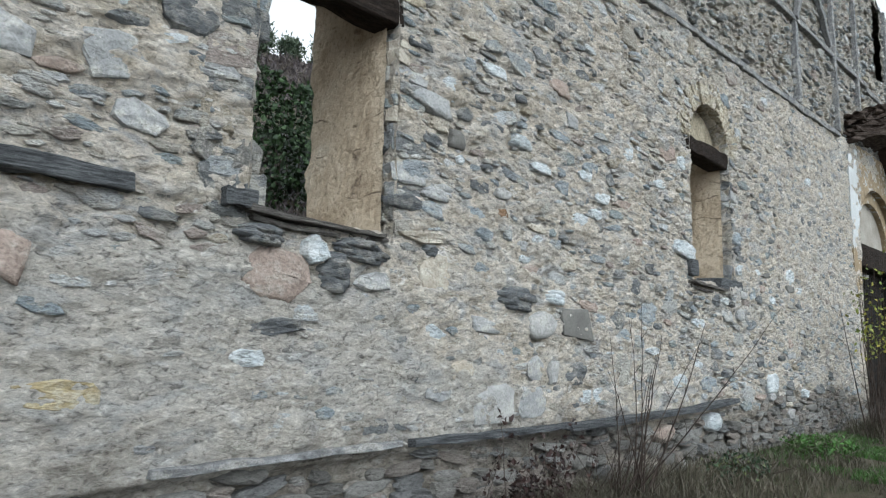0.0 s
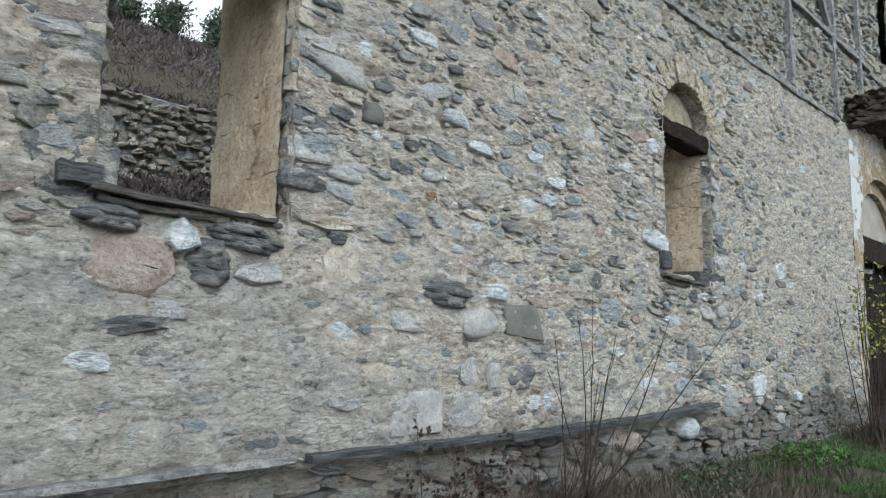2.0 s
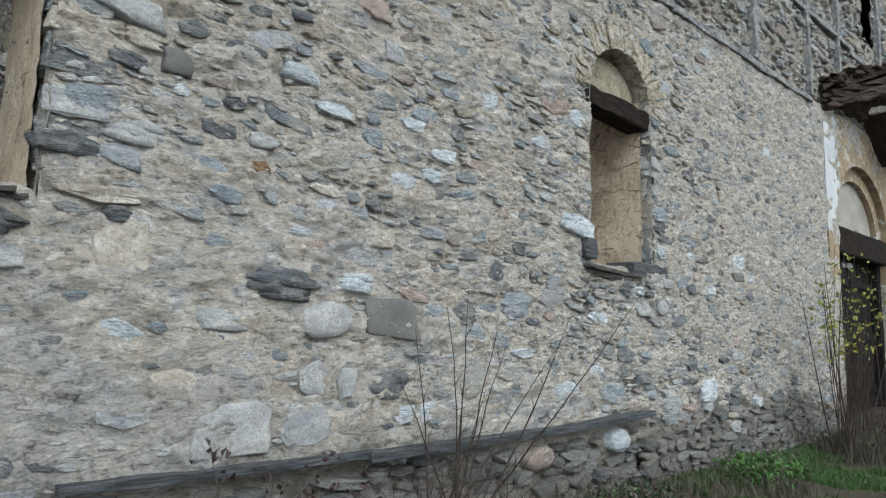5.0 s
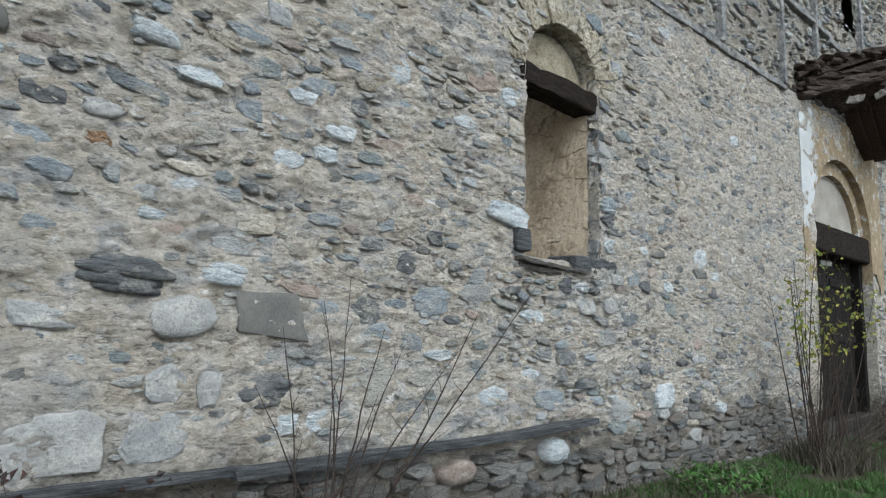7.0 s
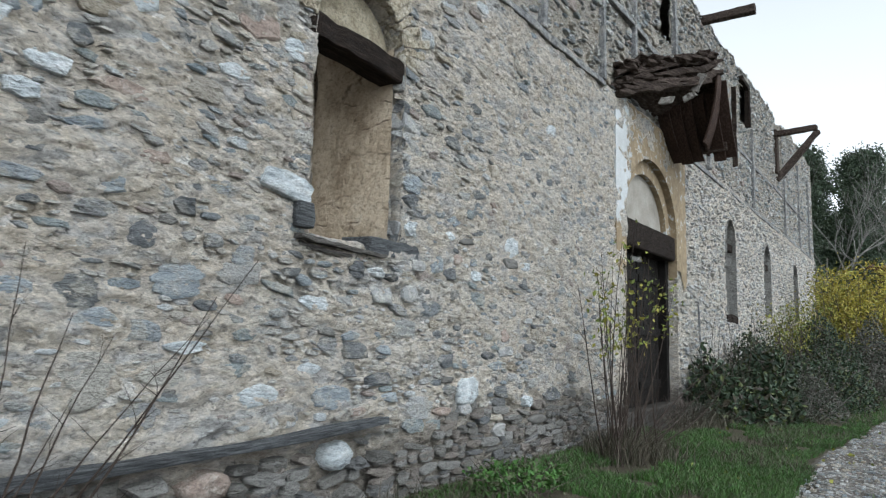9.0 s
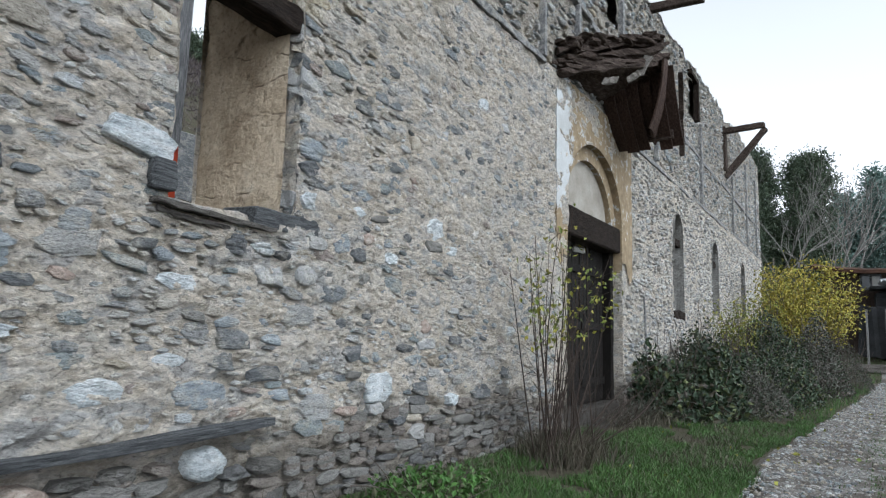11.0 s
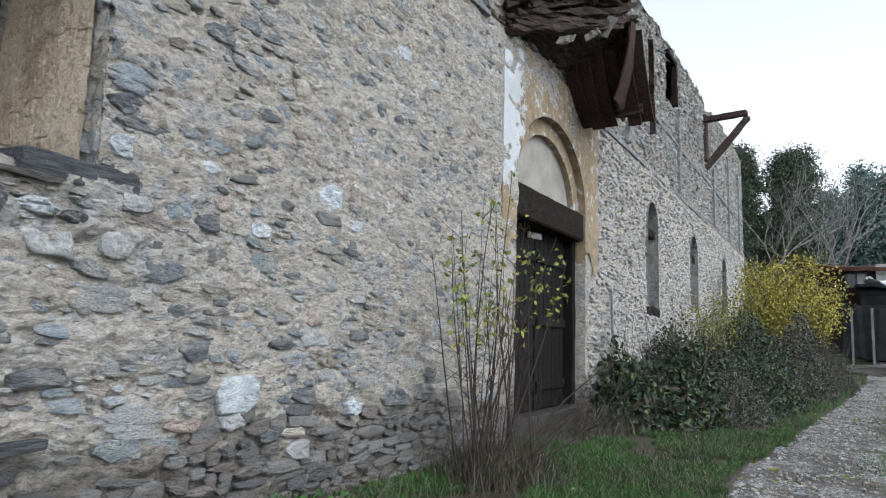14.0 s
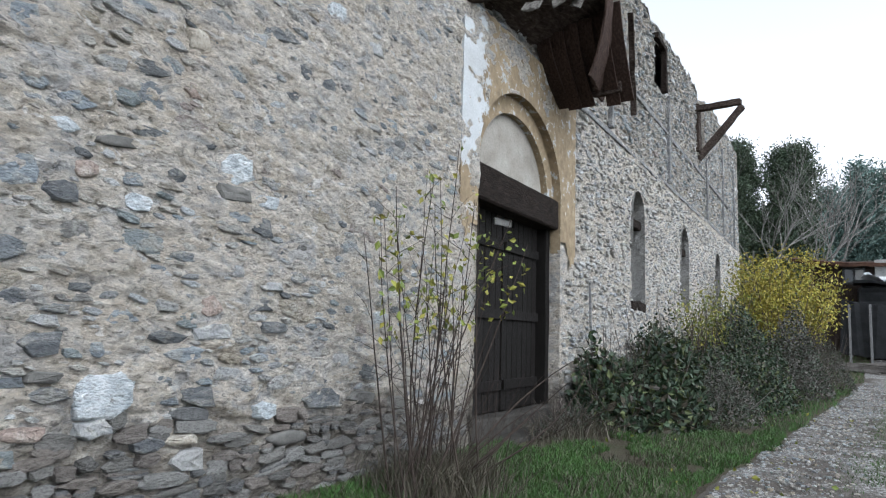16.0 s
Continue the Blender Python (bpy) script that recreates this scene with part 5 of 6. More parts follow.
def ground_z(x, y):
    x, y = np.asarray(x, float), np.asarray(y, float)
    front = 0.05 * np.clip(y - 0.9, 0, 3)
    front = front + 0.09 * np.clip(x - 30, 0, 60) ** 1.0 * np.clip((x - 30) / 15, 0, 1)
    yard = 1.4 + 0.29 * np.clip(y - 5, 0, 11) + 2.0 * np.clip((y - 16.0) / 0.35, 0, 1) + (0.50 + 0.05 * np.clip((x - 21) / 8, 0, 1)) * np.clip(y - 16.4, 0, 40) + 0.25 * np.clip(y - 56, 0, 200)
    side = np.clip((40.2 - x) / 4, 0, 1) * np.clip((x + 9) / 4, 0, 1)
    yard = front + (yard - front) * np.where(y > 14, np.clip((70 - x) / 25, 0, 1), side)
    z = np.where(y > W + 0.6, yard, front)
    z = z + 0.05 * fbm(x, y, 1.2, 3, 40) * np.clip(np.abs(y) / 0.5, 0.3, 1)
    return z


M_DIRT = surface("earth_and_dead_grass", [(0.3, (0.045, 0.038, 0.027)), (0.5, (0.075, 0.065, 0.045)), (0.68, (0.05, 0.062, 0.028)), (0.8, (0.09, 0.083, 0.06))], 1.5, 30, 0.5, 0.95, 0.03)
gx = steps((-400, -60, 40), (-60, -10, 5), (-10, 4, 0.5), (4, 26, 0.14), (26, 50, 0.4), (50, 120, 4), (120, 600, 60))
gy = steps((-400, -60, 40), (-60, -6, 4), (-6, -2, 0.4), (-2, 4.4, 0.12), (4.4, 15.9, 0.5), (15.9, 16.5, 0.1), (16.5, 60, 2.0), (60, 500, 40))
X, Y = np.meshgrid(gx, gy, indexing="ij")
Z = ground_z(X, Y)
idx = np.arange(X.size).reshape(X.shape)
quads = np.stack([idx[:-1, :-1], idx[1:, :-1], idx[1:, 1:], idx[:-1, 1:]], -1).reshape(-1, 4).tolist()
ground = new("ground", mesh_of("ground", np.stack([X, Y, Z], -1).reshape(-1, 3), quads, M_DIRT, True))
tagged(ground, "earth and grass rising behind the ruin to a hillside", "ground", kind="structure")


def lane():
    m, nt, where, bsdf = start("gravel_lane")
    big = noisy(nt, where, 1.3, 5, 0.65)
    fine = noisy(nt, where, 45, 5, 0.7)
    cellv = node(nt, "TexVoronoi", {"Vector": where, "Scale": 38.0})
    tone = ramp(nt, node(nt, "SeparateColor", {0: cellv.outputs["Color"]}).outputs[0], [(0, (0.09, 0.08, 0.07)), (0.4, (0.14, 0.13, 0.117)), (0.7, (0.24, 0.23, 0.215)), (0.9, (0.46, 0.455, 0.445))])
    dirt = ramp(nt, big, [(0.3, (0.075, 0.062, 0.050)), (0.6, (0.125, 0.107, 0.092))])
    fac = node(nt, "MapRange", {"Value": big, "From Min": 0.47, "From Max": 0.56}).outputs[0]
    colour = mix(nt, fac, dirt, tone)
    colour = mix(nt, 1.0, colour, ramp(nt, fine, [(0.3, (0.65, 0.65, 0.65)), (0.6, (1, 1, 1))]), "MULTIPLY")
    nt.links.new(colour, bsdf.inputs["Base Color"])
    h = node(nt, "Math", {0: cellv.outputs["Distance"], 1: fine}, operation="SUBTRACT").outputs[0]
    b = node(nt, "Bump", {"Height": h, "Strength": 0.8, "Distance": -0.02})
    nt.links.new(b.outputs[0], bsdf.inputs["Normal"])
    bsdf.inputs["Roughness"].default_value = 0.95
    return m


M_LANE = lane()
lx, lu = steps((-30, 6, 0.5), (6, 26, 0.12), (26, 60, 0.4)), np.linspace(0, 1, 26)
X, U = np.meshgrid(lx, lu, indexing="ij")
top_e = lane_edge(X) + 0.5 * fbm(X, X * 0, 0.9, 3, 50)
low_e = lane_edge(X) - 2.9 + 0.5 * fbm(X, X * 0, 0.9, 3, 54)
Y = low_e + (top_e - low_e) * U
edge = np.minimum(U, 1 - U)
Z = ground_z(X, Y) + 0.025 - 0.05 * np.clip(1 - edge / 0.06, 0, 1) - 0.03 * np.exp(-((U - 0.75) / 0.1) ** 2) * 0.4
idx = np.arange(X.size).reshape(X.shape)
quads = np.stack([idx[:-1, :-1], idx[1:, :-1], idx[1:, 1:], idx[:-1, 1:]], -1).reshape(-1, 4).tolist()
road = new("road", mesh_of("road", np.stack([X, Y, Z], -1).reshape(-1, 3), quads, M_LANE, True))
tagged(road, "narrow gravel lane with worn wheel tracks", "road", kind="structure")


# ---- plants ----
def tube_mesh(name, paths, material, sides=5):
    """Tapered stems: each path is a list of (point, radius)."""
    verts, faces = [], []
    for path in paths:
        pts = [Vector(p) for p, _ in path]
        base = len(verts)
        for k, (p, (_, rad)) in enumerate(zip(pts, path)):
            d = (pts[min(k + 1, len(pts) - 1)] - pts[max(k - 1, 0)]).normalized()
            u = d.cross(Vector((0.31, 0.95, 0.1))).normalized()
            w = d.cross(u)
            for i in range(sides):
                a = 2 * math.pi * i / sides
                verts.append(p + (u * math.cos(a) + w * math.sin(a)) * rad)
        for k in range(len(path) - 1):
            for i in range(sides):
                j = (i + 1) % sides
                faces.append((base + k * sides + i, base + k * sides + j, base + (k + 1) * sides + j, base + (k + 1) * sides + i))
    return mesh_of(name, verts, faces, material, True)


def leaf_mesh(name, at, size, material, seed=0, narrow=0.5, up=0.0, fold=0.25):
    """Folded leaves, one at each place, turned every way."""
    g = np.random.default_rng(seed)
    at = np.asarray(at, float)
    n = len(at)
    d = g.normal(size=(n, 3))
    d[:, 2] += up
    d /= np.linalg.norm(d, axis=1, keepdims=True)
    s = g.normal(size=(n, 3))
    s -= d * np.sum(s * d, 1, keepdims=True)
    s /= np.linalg.norm(s, axis=1, keepdims=True)
    nrm = np.cross(d, s)
    L = (np.asarray(size) * g.uniform(0.6, 1.3, n))[:, None]
    verts = np.stack([at, at + d * L * 0.45 + s * L * narrow * 0.5 + nrm * L * fold * 0.5, at + d * L, at + d * L * 0.45 - s * L * narrow * 0.5 + nrm * L * fold * 0.5], 1).reshape(-1, 3)
    i = np.arange(n) * 4
    faces = np.concatenate([np.stack([i, i + 1, i + 2], 1), np.stack([i, i + 2, i + 3], 1)]).tolist()
    return mesh_of(name, verts, faces, material)


def leafy(name, colours, rough=0.6, light=0.25):
    m, nt, where, bsdf = start(name)
    n = len(colours)
    own = ramp(nt, node(nt, "NewGeometry").outputs["Random Per Island"], [(i / n, c) for i, c in enumerate(colours)], "CONSTANT")
    patch = ramp(nt, noisy(nt, where, 1.2, 3), [(0.3, (0.7, 0.7, 0.7)), (0.7, (1.1, 1.1, 1.1))])
    nt.links.new(mix(nt, 1.0, own, patch, "MULTIPLY"), bsdf.inputs["Base Color"])
    bsdf.inputs["Roughness"].default_value = rough
    bsdf.inputs["Specular IOR Level"].default_value = 0.3
    return m


M_TWIG = surface("dry_brown_twig", [(0.3, (0.06, 0.048, 0.04)), (0.7, (0.13, 0.11, 0.095))], 20, 90, 0.4, 0.9, 0.002)
M_SHOOT = surface("dark_brown_shoots", [(0.3, (0.026, 0.019, 0.015)), (0.7, (0.07, 0.054, 0.045))], 20, 90, 0.4, 0.9, 0.002)
M_GREYTWIG = surface("grey_dry_stalks", [(0.3, (0.12, 0.11, 0.10)), (0.7, (0.24, 0.22, 0.205))], 20, 90, 0.4, 0.9, 0.002)
M_BARK = surface("grey_bark", [(0.3, (0.123, 0.117, 0.109)), (0.7, (0.265, 0.255, 0.236))], 5, 40, 0.4, 0.9, 0.01)
M_BRAMBLE = leafy("dark_bramble_leaves", [(0.018, 0.034, 0.015), (0.025, 0.045, 0.02), (0.04, 0.065, 0.03), (0.016, 0.03, 0.016), (0.05, 0.07, 0.04), (0.05, 0.042, 0.026), (0.06, 0.08, 0.052), (0.03, 0.052, 0.028), (0.09, 0.105, 0.04), (0.07, 0.062, 0.052)])
M_GREYLEAF = leafy("grey_green_weeds", [(0.05, 0.062, 0.042), (0.085, 0.085, 0.07), (0.04, 0.054, 0.031), (0.12, 0.11, 0.098), (0.09, 0.075, 0.062)])
M_YELLOW = leafy("yellow_autumn_leaves", [(0.40, 0.34, 0.05), (0.34, 0.31, 0.05), (0.46, 0.40, 0.09), (0.24, 0.25, 0.05), (0.30, 0.235, 0.045)])
M_LIME = leafy("yellow_green_leaves", [(0.245, 0.245, 0.0408), (0.19, 0.224, 0.0408), (0.313, 0.286, 0.0544), (0.15, 0.19, 0.0408)])
M_MAROON = leafy("dead_maroon_leaves", [(0.034, 0.017, 0.015), (0.022, 0.013, 0.012), (0.045, 0.024, 0.019)])
M_CONIFER = leafy("dark_conifer_needles", [(0.062, 0.091, 0.052), (0.081, 0.109, 0.067), (0.050, 0.071, 0.048), (0.098, 0.126, 0.081)])
M_BLUEFIR = leafy("blue_green_needles", [(0.143, 0.214, 0.190), (0.119, 0.190, 0.167), (0.179, 0.249, 0.214)])
M_IVY = leafy("ivy_leaves", [(0.022, 0.041, 0.017), (0.030, 0.056, 0.021), (0.041, 0.075, 0.026), (0.019, 0.032, 0.015)])
M_BRUSH = leafy("leafless_purple_brush", [(0.0705, 0.0582, 0.0615), (0.0861, 0.0705, 0.0681), (0.0615, 0.0492, 0.0525), (0.0951, 0.0771, 0.0648)])
M_GRASS = leafy("green_grass", [(0.048, 0.118, 0.022), (0.038, 0.094, 0.018), (0.066, 0.145, 0.03), (0.075, 0.115, 0.04), (0.085, 0.088, 0.05)])
M_STRAW = leafy("dry_grass", [(0.091, 0.079, 0.055), (0.072, 0.062, 0.043), (0.058, 0.058, 0.034), (0.106, 0.091, 0.067)])


def gz(x, y):
    return float(ground_z(np.array(float(x)), np.array(float(y))))


def stem(p0, p1, rad, seed, bow=0.08, n=7, tip=0.25):
    rr = random.Random(seed)
    a, b = Vector(p0), Vector(p1)
    side = Vector((rr.uniform(-1, 1), rr.uniform(-1, 1), rr.uniform(-0.3, 0.6))) * bow * (b - a).length
    return [(a.lerp(b, k / n) + side * (k / n) * (1 - k / n) * 2 + Vector((rr.uniform(-1, 1), rr.uniform(-1, 1), 0)) * 0.006, rad * (1 - (1 - tip) * k / n)) for k in range(n + 1)]


def twigs_on(path, count, length, rad, rr):
    out = []
    for _ in range(count):
        k = rr.randrange(2, len(path) - 1)
        p = path[k][0]
        d = Vector((rr.uniform(-1, 1), rr.uniform(-1, 1), rr.uniform(0.2, 1.1))).normalized() * length * rr.uniform(0.4, 1.2)
        out.append(stem(p, p + d, rad, rr.random(), 0.1, 4))
    return out


# the tall sapling clump before the gate
shrub = thing("sapling_clump", "bare sapling clump with a few yellow-green leaves before the gate", "shrub", at=(12.6, 2.95, 0))
rr = random.Random(21)
shoots, leaves = [], []
for k in range(30):
    b = (12.3 + rr.gauss(0, 0.24), 2.92 + rr.gauss(0, 0.12), gz(12.45, 3) - 0.05)
    lean = rr.uniform(-1, 1)
    tall = rr.uniform(1.7, 3.0) * (1 - 0.2 * abs(lean))
    tip = (b[0] + lean * 0.42 + rr.gauss(0, 0.1), b[1] - lean * 0.22 + rr.gauss(0, 0.1), b[2] + tall)
    if k < 6:                          # the longest shoots
        tip = ((12.49, 2.83, 3.1), (12.2, 2.9, 2.75), (11.85, 3.05, 2.35), (13.05, 2.56, 2.5), (13.75, 2.7, 2.35), (12.75, 2.75, 2.6))[k]
    s = stem(b, tip, rr.uniform(0.006, 0.012), k, 0.05, 9)
    tw = twigs_on(s, 6, 0.34, 0.0035, rr)
    shoots.append([s] + tw)
    if rr.random() < 0.85 or k < 6:
        for q in [s] + tw:
            for p, _ in q[-4:]:
                if p.z > 1.45:
                    leaves += [p + Vector((rr.gauss(0, 0.05), rr.gauss(0, 0.05), rr.gauss(-0.03, 0.06))) for _ in range(rr.randrange(0, 3))]
for k in range(6):                     # low bent shoots
    b = (12.5 + rr.gauss(0, 0.1), 2.9, gz(12.6, 2.9))
    shoots.append([stem(b, (b[0] + 0.3 + 0.2 * k, b[1] - 0.45 - 0.1 * k, b[2] + 0.45 + 0.15 * k), 0.012, 90 + k, 0.35, 9)])
tangle = []
for k in range(60):                   # reddish brush round the foot
    b = (12.75 + rr.gauss(0, 0.36), 2.85 + rr.gauss(0, 0.2), gz(12.6, 2.9))
    tangle.append(stem(b, (b[0] + rr.gauss(0.1, 0.3), b[1] + rr.gauss(-0.05, 0.2), b[2] + rr.uniform(0.3, 1.1)), 0.004, 500 + k, 0.2, 6))
shoots += [[s] for s in tangle]
off = Vector((-12.6, -2.95, 0))
for group in shoots:
    piece("stem", tube_mesh("stem", [[(p + off, w) for p, w in s] for s in group], M_SHOOT), shrub)
piece("leaves", leaf_mesh("leaves", [p + off for p in leaves], 0.07, M_LIME, 4, 0.6, -0.5), shrub, "yellow-green drooping leaves")

# dry shrub by the wall foot
dry = thing("dry_shrub", "leafless brown shrub with long thin branches at the wall foot", "shrub", at=(5.25, 3.2, 0))
rr = random.Random(22)
shoots = []
for tip in ((5.83, 2.07, 1.82), (6.28, 2.92, 1.71), (6.22, 2.9, 1.6), (5.27, 3.15, 1.75), (5.42, 3.1, 1.9), (5.05, 3.2, 1.6), (5.9, 3.2, 1.5), (5.6, 3.0, 1.6), (4.85, 3.1, 1.3), (5.75, 3.25, 1.2), (5.2, 2.9, 1.3)):
    b = (5.3 + rr.gauss(0, 0.08), 3.15 + rr.gauss(0, 0.06), 0.25)
    s = stem(b, tip, rr.uniform(0.007, 0.010), rr.random(), 0.06, 9, 0.2)
    shoots.append([s] + twigs_on(s, 5, 0.22, 0.0026, rr))
stems = []
for k in range(40):
    b = (5.2 + rr.gauss(0, 0.35), 3.2 + rr.gauss(0, 0.1), 0.25)
    stems.append(stem(b, (b[0] + rr.gauss(0, 0.3), b[1] - rr.uniform(0, 0.3), b[2] + rr.uniform(0.2, 0.7)), 0.004, 200 + k, 0.2, 5))
off = Vector((-5.25, -3.2, 0))
for group in shoots + [stems]:
    piece("branch", tube_mesh("branch", [[(p + off, w) for p, w in s] for s in group], M_SHOOT), dry)

# withered plant with dead leaves
weed = thing("withered_plant", "withered plant with curled dark maroon leaves against the wall", "plant", at=(4.0, 3.4, 0))
rr = random.Random(23)
shoots, leaves = [], []
for k in range(26):
    b = (4.15 + rr.gauss(0, 0.3), 3.4 + rr.gauss(0, 0.06), 0.15)
    tip = (b[0] + rr.gauss(-0.05, 0.22), b[1] - rr.uniform(0.0, 0.25), b[2] + rr.uniform(0.3, 0.72))
    s = stem(b, tip, 0.005, 300 + k, 0.15, 6)
    shoots.append(s)
    for p, _ in s[2:]:
        leaves += [p + Vector((rr.gauss(0, 0.03), rr.gauss(0, 0.03), rr.gauss(0, 0.03))) for _ in range(3)]
shoots.append(stem((3.95, 3.4, 0.3), (3.82, 3.35, 0.98), 0.006, 350))
leaves += [Vector((3.83 + rr.gauss(0, 0.05), 3.35 + rr.gauss(0, 0.03), 0.95 + rr.gauss(0, 0.04))) for _ in range(10)]
off = Vector((-4.0, -3.4, 0))
for s in shoots:
    piece("stem", tube_mesh("stem", [[(p + off, w) for p, w in s]], M_TWIG), weed)
piece("leaves", leaf_mesh("leaves", [p + off for p in leaves], 0.05, M_MAROON, 5, 0.7, 0, 0.5), weed, "curled dark maroon leaves")


def thicket(name, label, cx, cy, rx, ry, high, count, size, material, seed, twigs=60, twigmat=None, narrow=0.6, deep=0.35, floor=0.0):
    """A rounded thicket with an uneven outline: leaves thick at its skin, twigs poking through."""
    g = np.random.default_rng(seed)
    ob = thing(name, label, "bush", at=(cx, cy, gz(cx, cy)))
    a = g.uniform(0, 2 * np.pi, count)
    q = np.sqrt(g.uniform(0, 1, count))
    x, y = cx + rx * q * np.cos(a), cy + ry * q * np.sin(a)
    dome = np.clip(1 - q ** 1.8, 0.02, 1) ** 0.75 * (0.72 + 1.5 * fbm(x, y, 0.9, 3, seed))
    depth = np.abs(g.normal(0, deep, count)) - 0.12 * (g.random(count) < 0.12)
    z = ground_z(x, y) + np.maximum(floor * high + g.uniform(0.0, 0.2, count), high * dome * (1 - np.clip(depth, 0, 1)))
    keep = y < W - 0.08
    at = np.stack([x, y, z], -1)[keep | (x > 40.3)] - np.array(ob.location)
    piece("leaves", leaf_mesh("leaves", at, size, material, seed, narrow, 0.2), ob)
    rr = random.Random(seed)
    st = []
    for k in range(twigs):
        t, u = rr.uniform(0, 2 * math.pi), math.sqrt(rr.random()) * 0.9
        bx, by = rx * u * math.cos(t), ry * u * math.sin(t)
        if by + cy > W - 0.2 and cx < 40:
            by = W - 0.3 - cy
        hh = high * math.sqrt(max(0.1, 1 - u * u)) * rr.uniform(0.7, 1.3)
        st.append(stem((bx * 0.8, by * 0.8, -0.05), (bx + rr.gauss(0, 0.4), min(by + rr.gauss(0, 0.35), W - 0.1 - cy if cx < 40 else 99), hh), rr.uniform(0.004, 0.012), seed + k, 0.12, 6))
    if st:
        piece("twig_tangle", tube_mesh("twig_tangle", st, twigmat or M_TWIG, 4), ob)
    return ob


thicket("bramble_bush", "dark green bramble thicket beside the gate", 18.7, 2.85, 1.9, 1.1, 1.85, 6500, 0.13, M_BRAMBLE, 31, 50)
thicket("bramble_bush", "dark green bramble thicket along the wall", 21.3, 2.7, 2.3, 1.3, 2.0, 9500, 0.085, M_BRAMBLE, 32, 60)
thicket("bramble_bush", "low dark brambles before the gate jamb", 17.5, 3.0, 0.8, 0.5, 0.95, 1800, 0.09, M_BRAMBLE, 43, 30)
thicket("dry_weeds", "dry brown weeds before the gate step", 16.4, 3.25, 1.0, 0.35, 0.5, 900, 0.05, M_GREYLEAF, 44, 120, M_TWIG, 0.3)
thicket("weed_bush", "grey dried weeds in front of the brambles", 20.1, 1.8, 1.4, 0.7, 0.95, 4500, 0.06, M_GREYLEAF, 33, 40, M_GREYTWIG, 0.5)
thicket("weed_bush", "grey-green weeds along the lane", 23.4, 1.75, 2.5, 1.05, 2.1, 11000, 0.075, M_BRAMBLE, 34, 14, M_GREYTWIG, 0.65)
thicket("bramble_bush", "tangled bramble thicket along the wall", 25.6, 2.4, 2.8, 1.3, 2.75, 9500, 0.09, M_BRAMBLE, 35, 50)
thicket("weed_bush", "grey-brown dried brush beside the lane", 28.2, 1.15, 2.7, 1.05, 2.3, 10000, 0.08, M_GREYLEAF, 36, 24, M_GREYTWIG, 0.6)


def clumped(name, label, x, y, high, rx, ry, low, clumps, count, size, material, seed, narrow=0.45):
    """A shrub of many arching stems with leaves gathered round their ends."""
    rr, g = random.Random(seed), np.random.default_rng(seed)
    ob = thing(name, label, "bush", at=(x, y, gz(x, y)))
    ends, st = [], []
    for k in range(clumps):
        a, q = rr.uniform(0, 2 * math.pi), math.sqrt(rr.random())
        top = low + (high - low) * (0.1 + 0.9 * rr.random() * math.sqrt(max(0.1, 1 - q * q * 0.75)))
        p = Vector((rx * q * math.cos(a), ry * q * math.sin(a), top))
        s = stem((p.x * 0.25, p.y * 0.25, 0), p, 0.02, seed + k, 0.15, 6)
        st.append(s)
        ends += [s[-1][0], s[-2][0], s[-3][0]]
    c = np.array([list(p) for p in ends])
    at = c[g.integers(0, len(c), count)] + g.normal(size=(count, 3)) * np.array([0.22, 0.22, 0.2])
    piece("foliage", leaf_mesh("foliage", at, size, material, seed, narrow, 0.3), ob)
    piece("stem_tangle", tube_mesh("stem_tangle", st, M_TWIG, 4), ob)
    return ob


clumped("yellow_bush", "bright yellow autumn bush at the end of the wall", 31.5, 1.45, 4.5, 1.75, 1.6, 2.0, 130, 11000, 0.12, M_YELLOW, 39)
clumped("lime_bush", "yellow-green sapling rising from the brambles", 24.3, 2.8, 2.6, 0.7, 0.5, 1.5, 24, 700, 0.1, M_LIME, 37)
clumped("lime_bush", "yellow-green bush by the wall", 26.4, 2.4, 2.9, 0.8, 0.6, 1.6, 30, 1000, 0.1, M_LIME, 38)
thicket("brush", "brown dried brush under the yellow bush", 32.2, 0.6, 2.4, 1.1, 2.3, 6500, 0.08, M_GREYLEAF, 40, 90, M_TWIG, 0.3)
thicket("nettle_patch", "low green weeds at the wall foot", 9.9, 3.1, 0.7, 0.4, 0.35, 900, 0.06, M_GRASS, 41, 30)
thicket("nettle_patch", "low green weeds at the wall foot", 7.4, 3.15, 0.6, 0.3, 0.3, 500, 0.05, M_BRAMBLE, 42, 30)


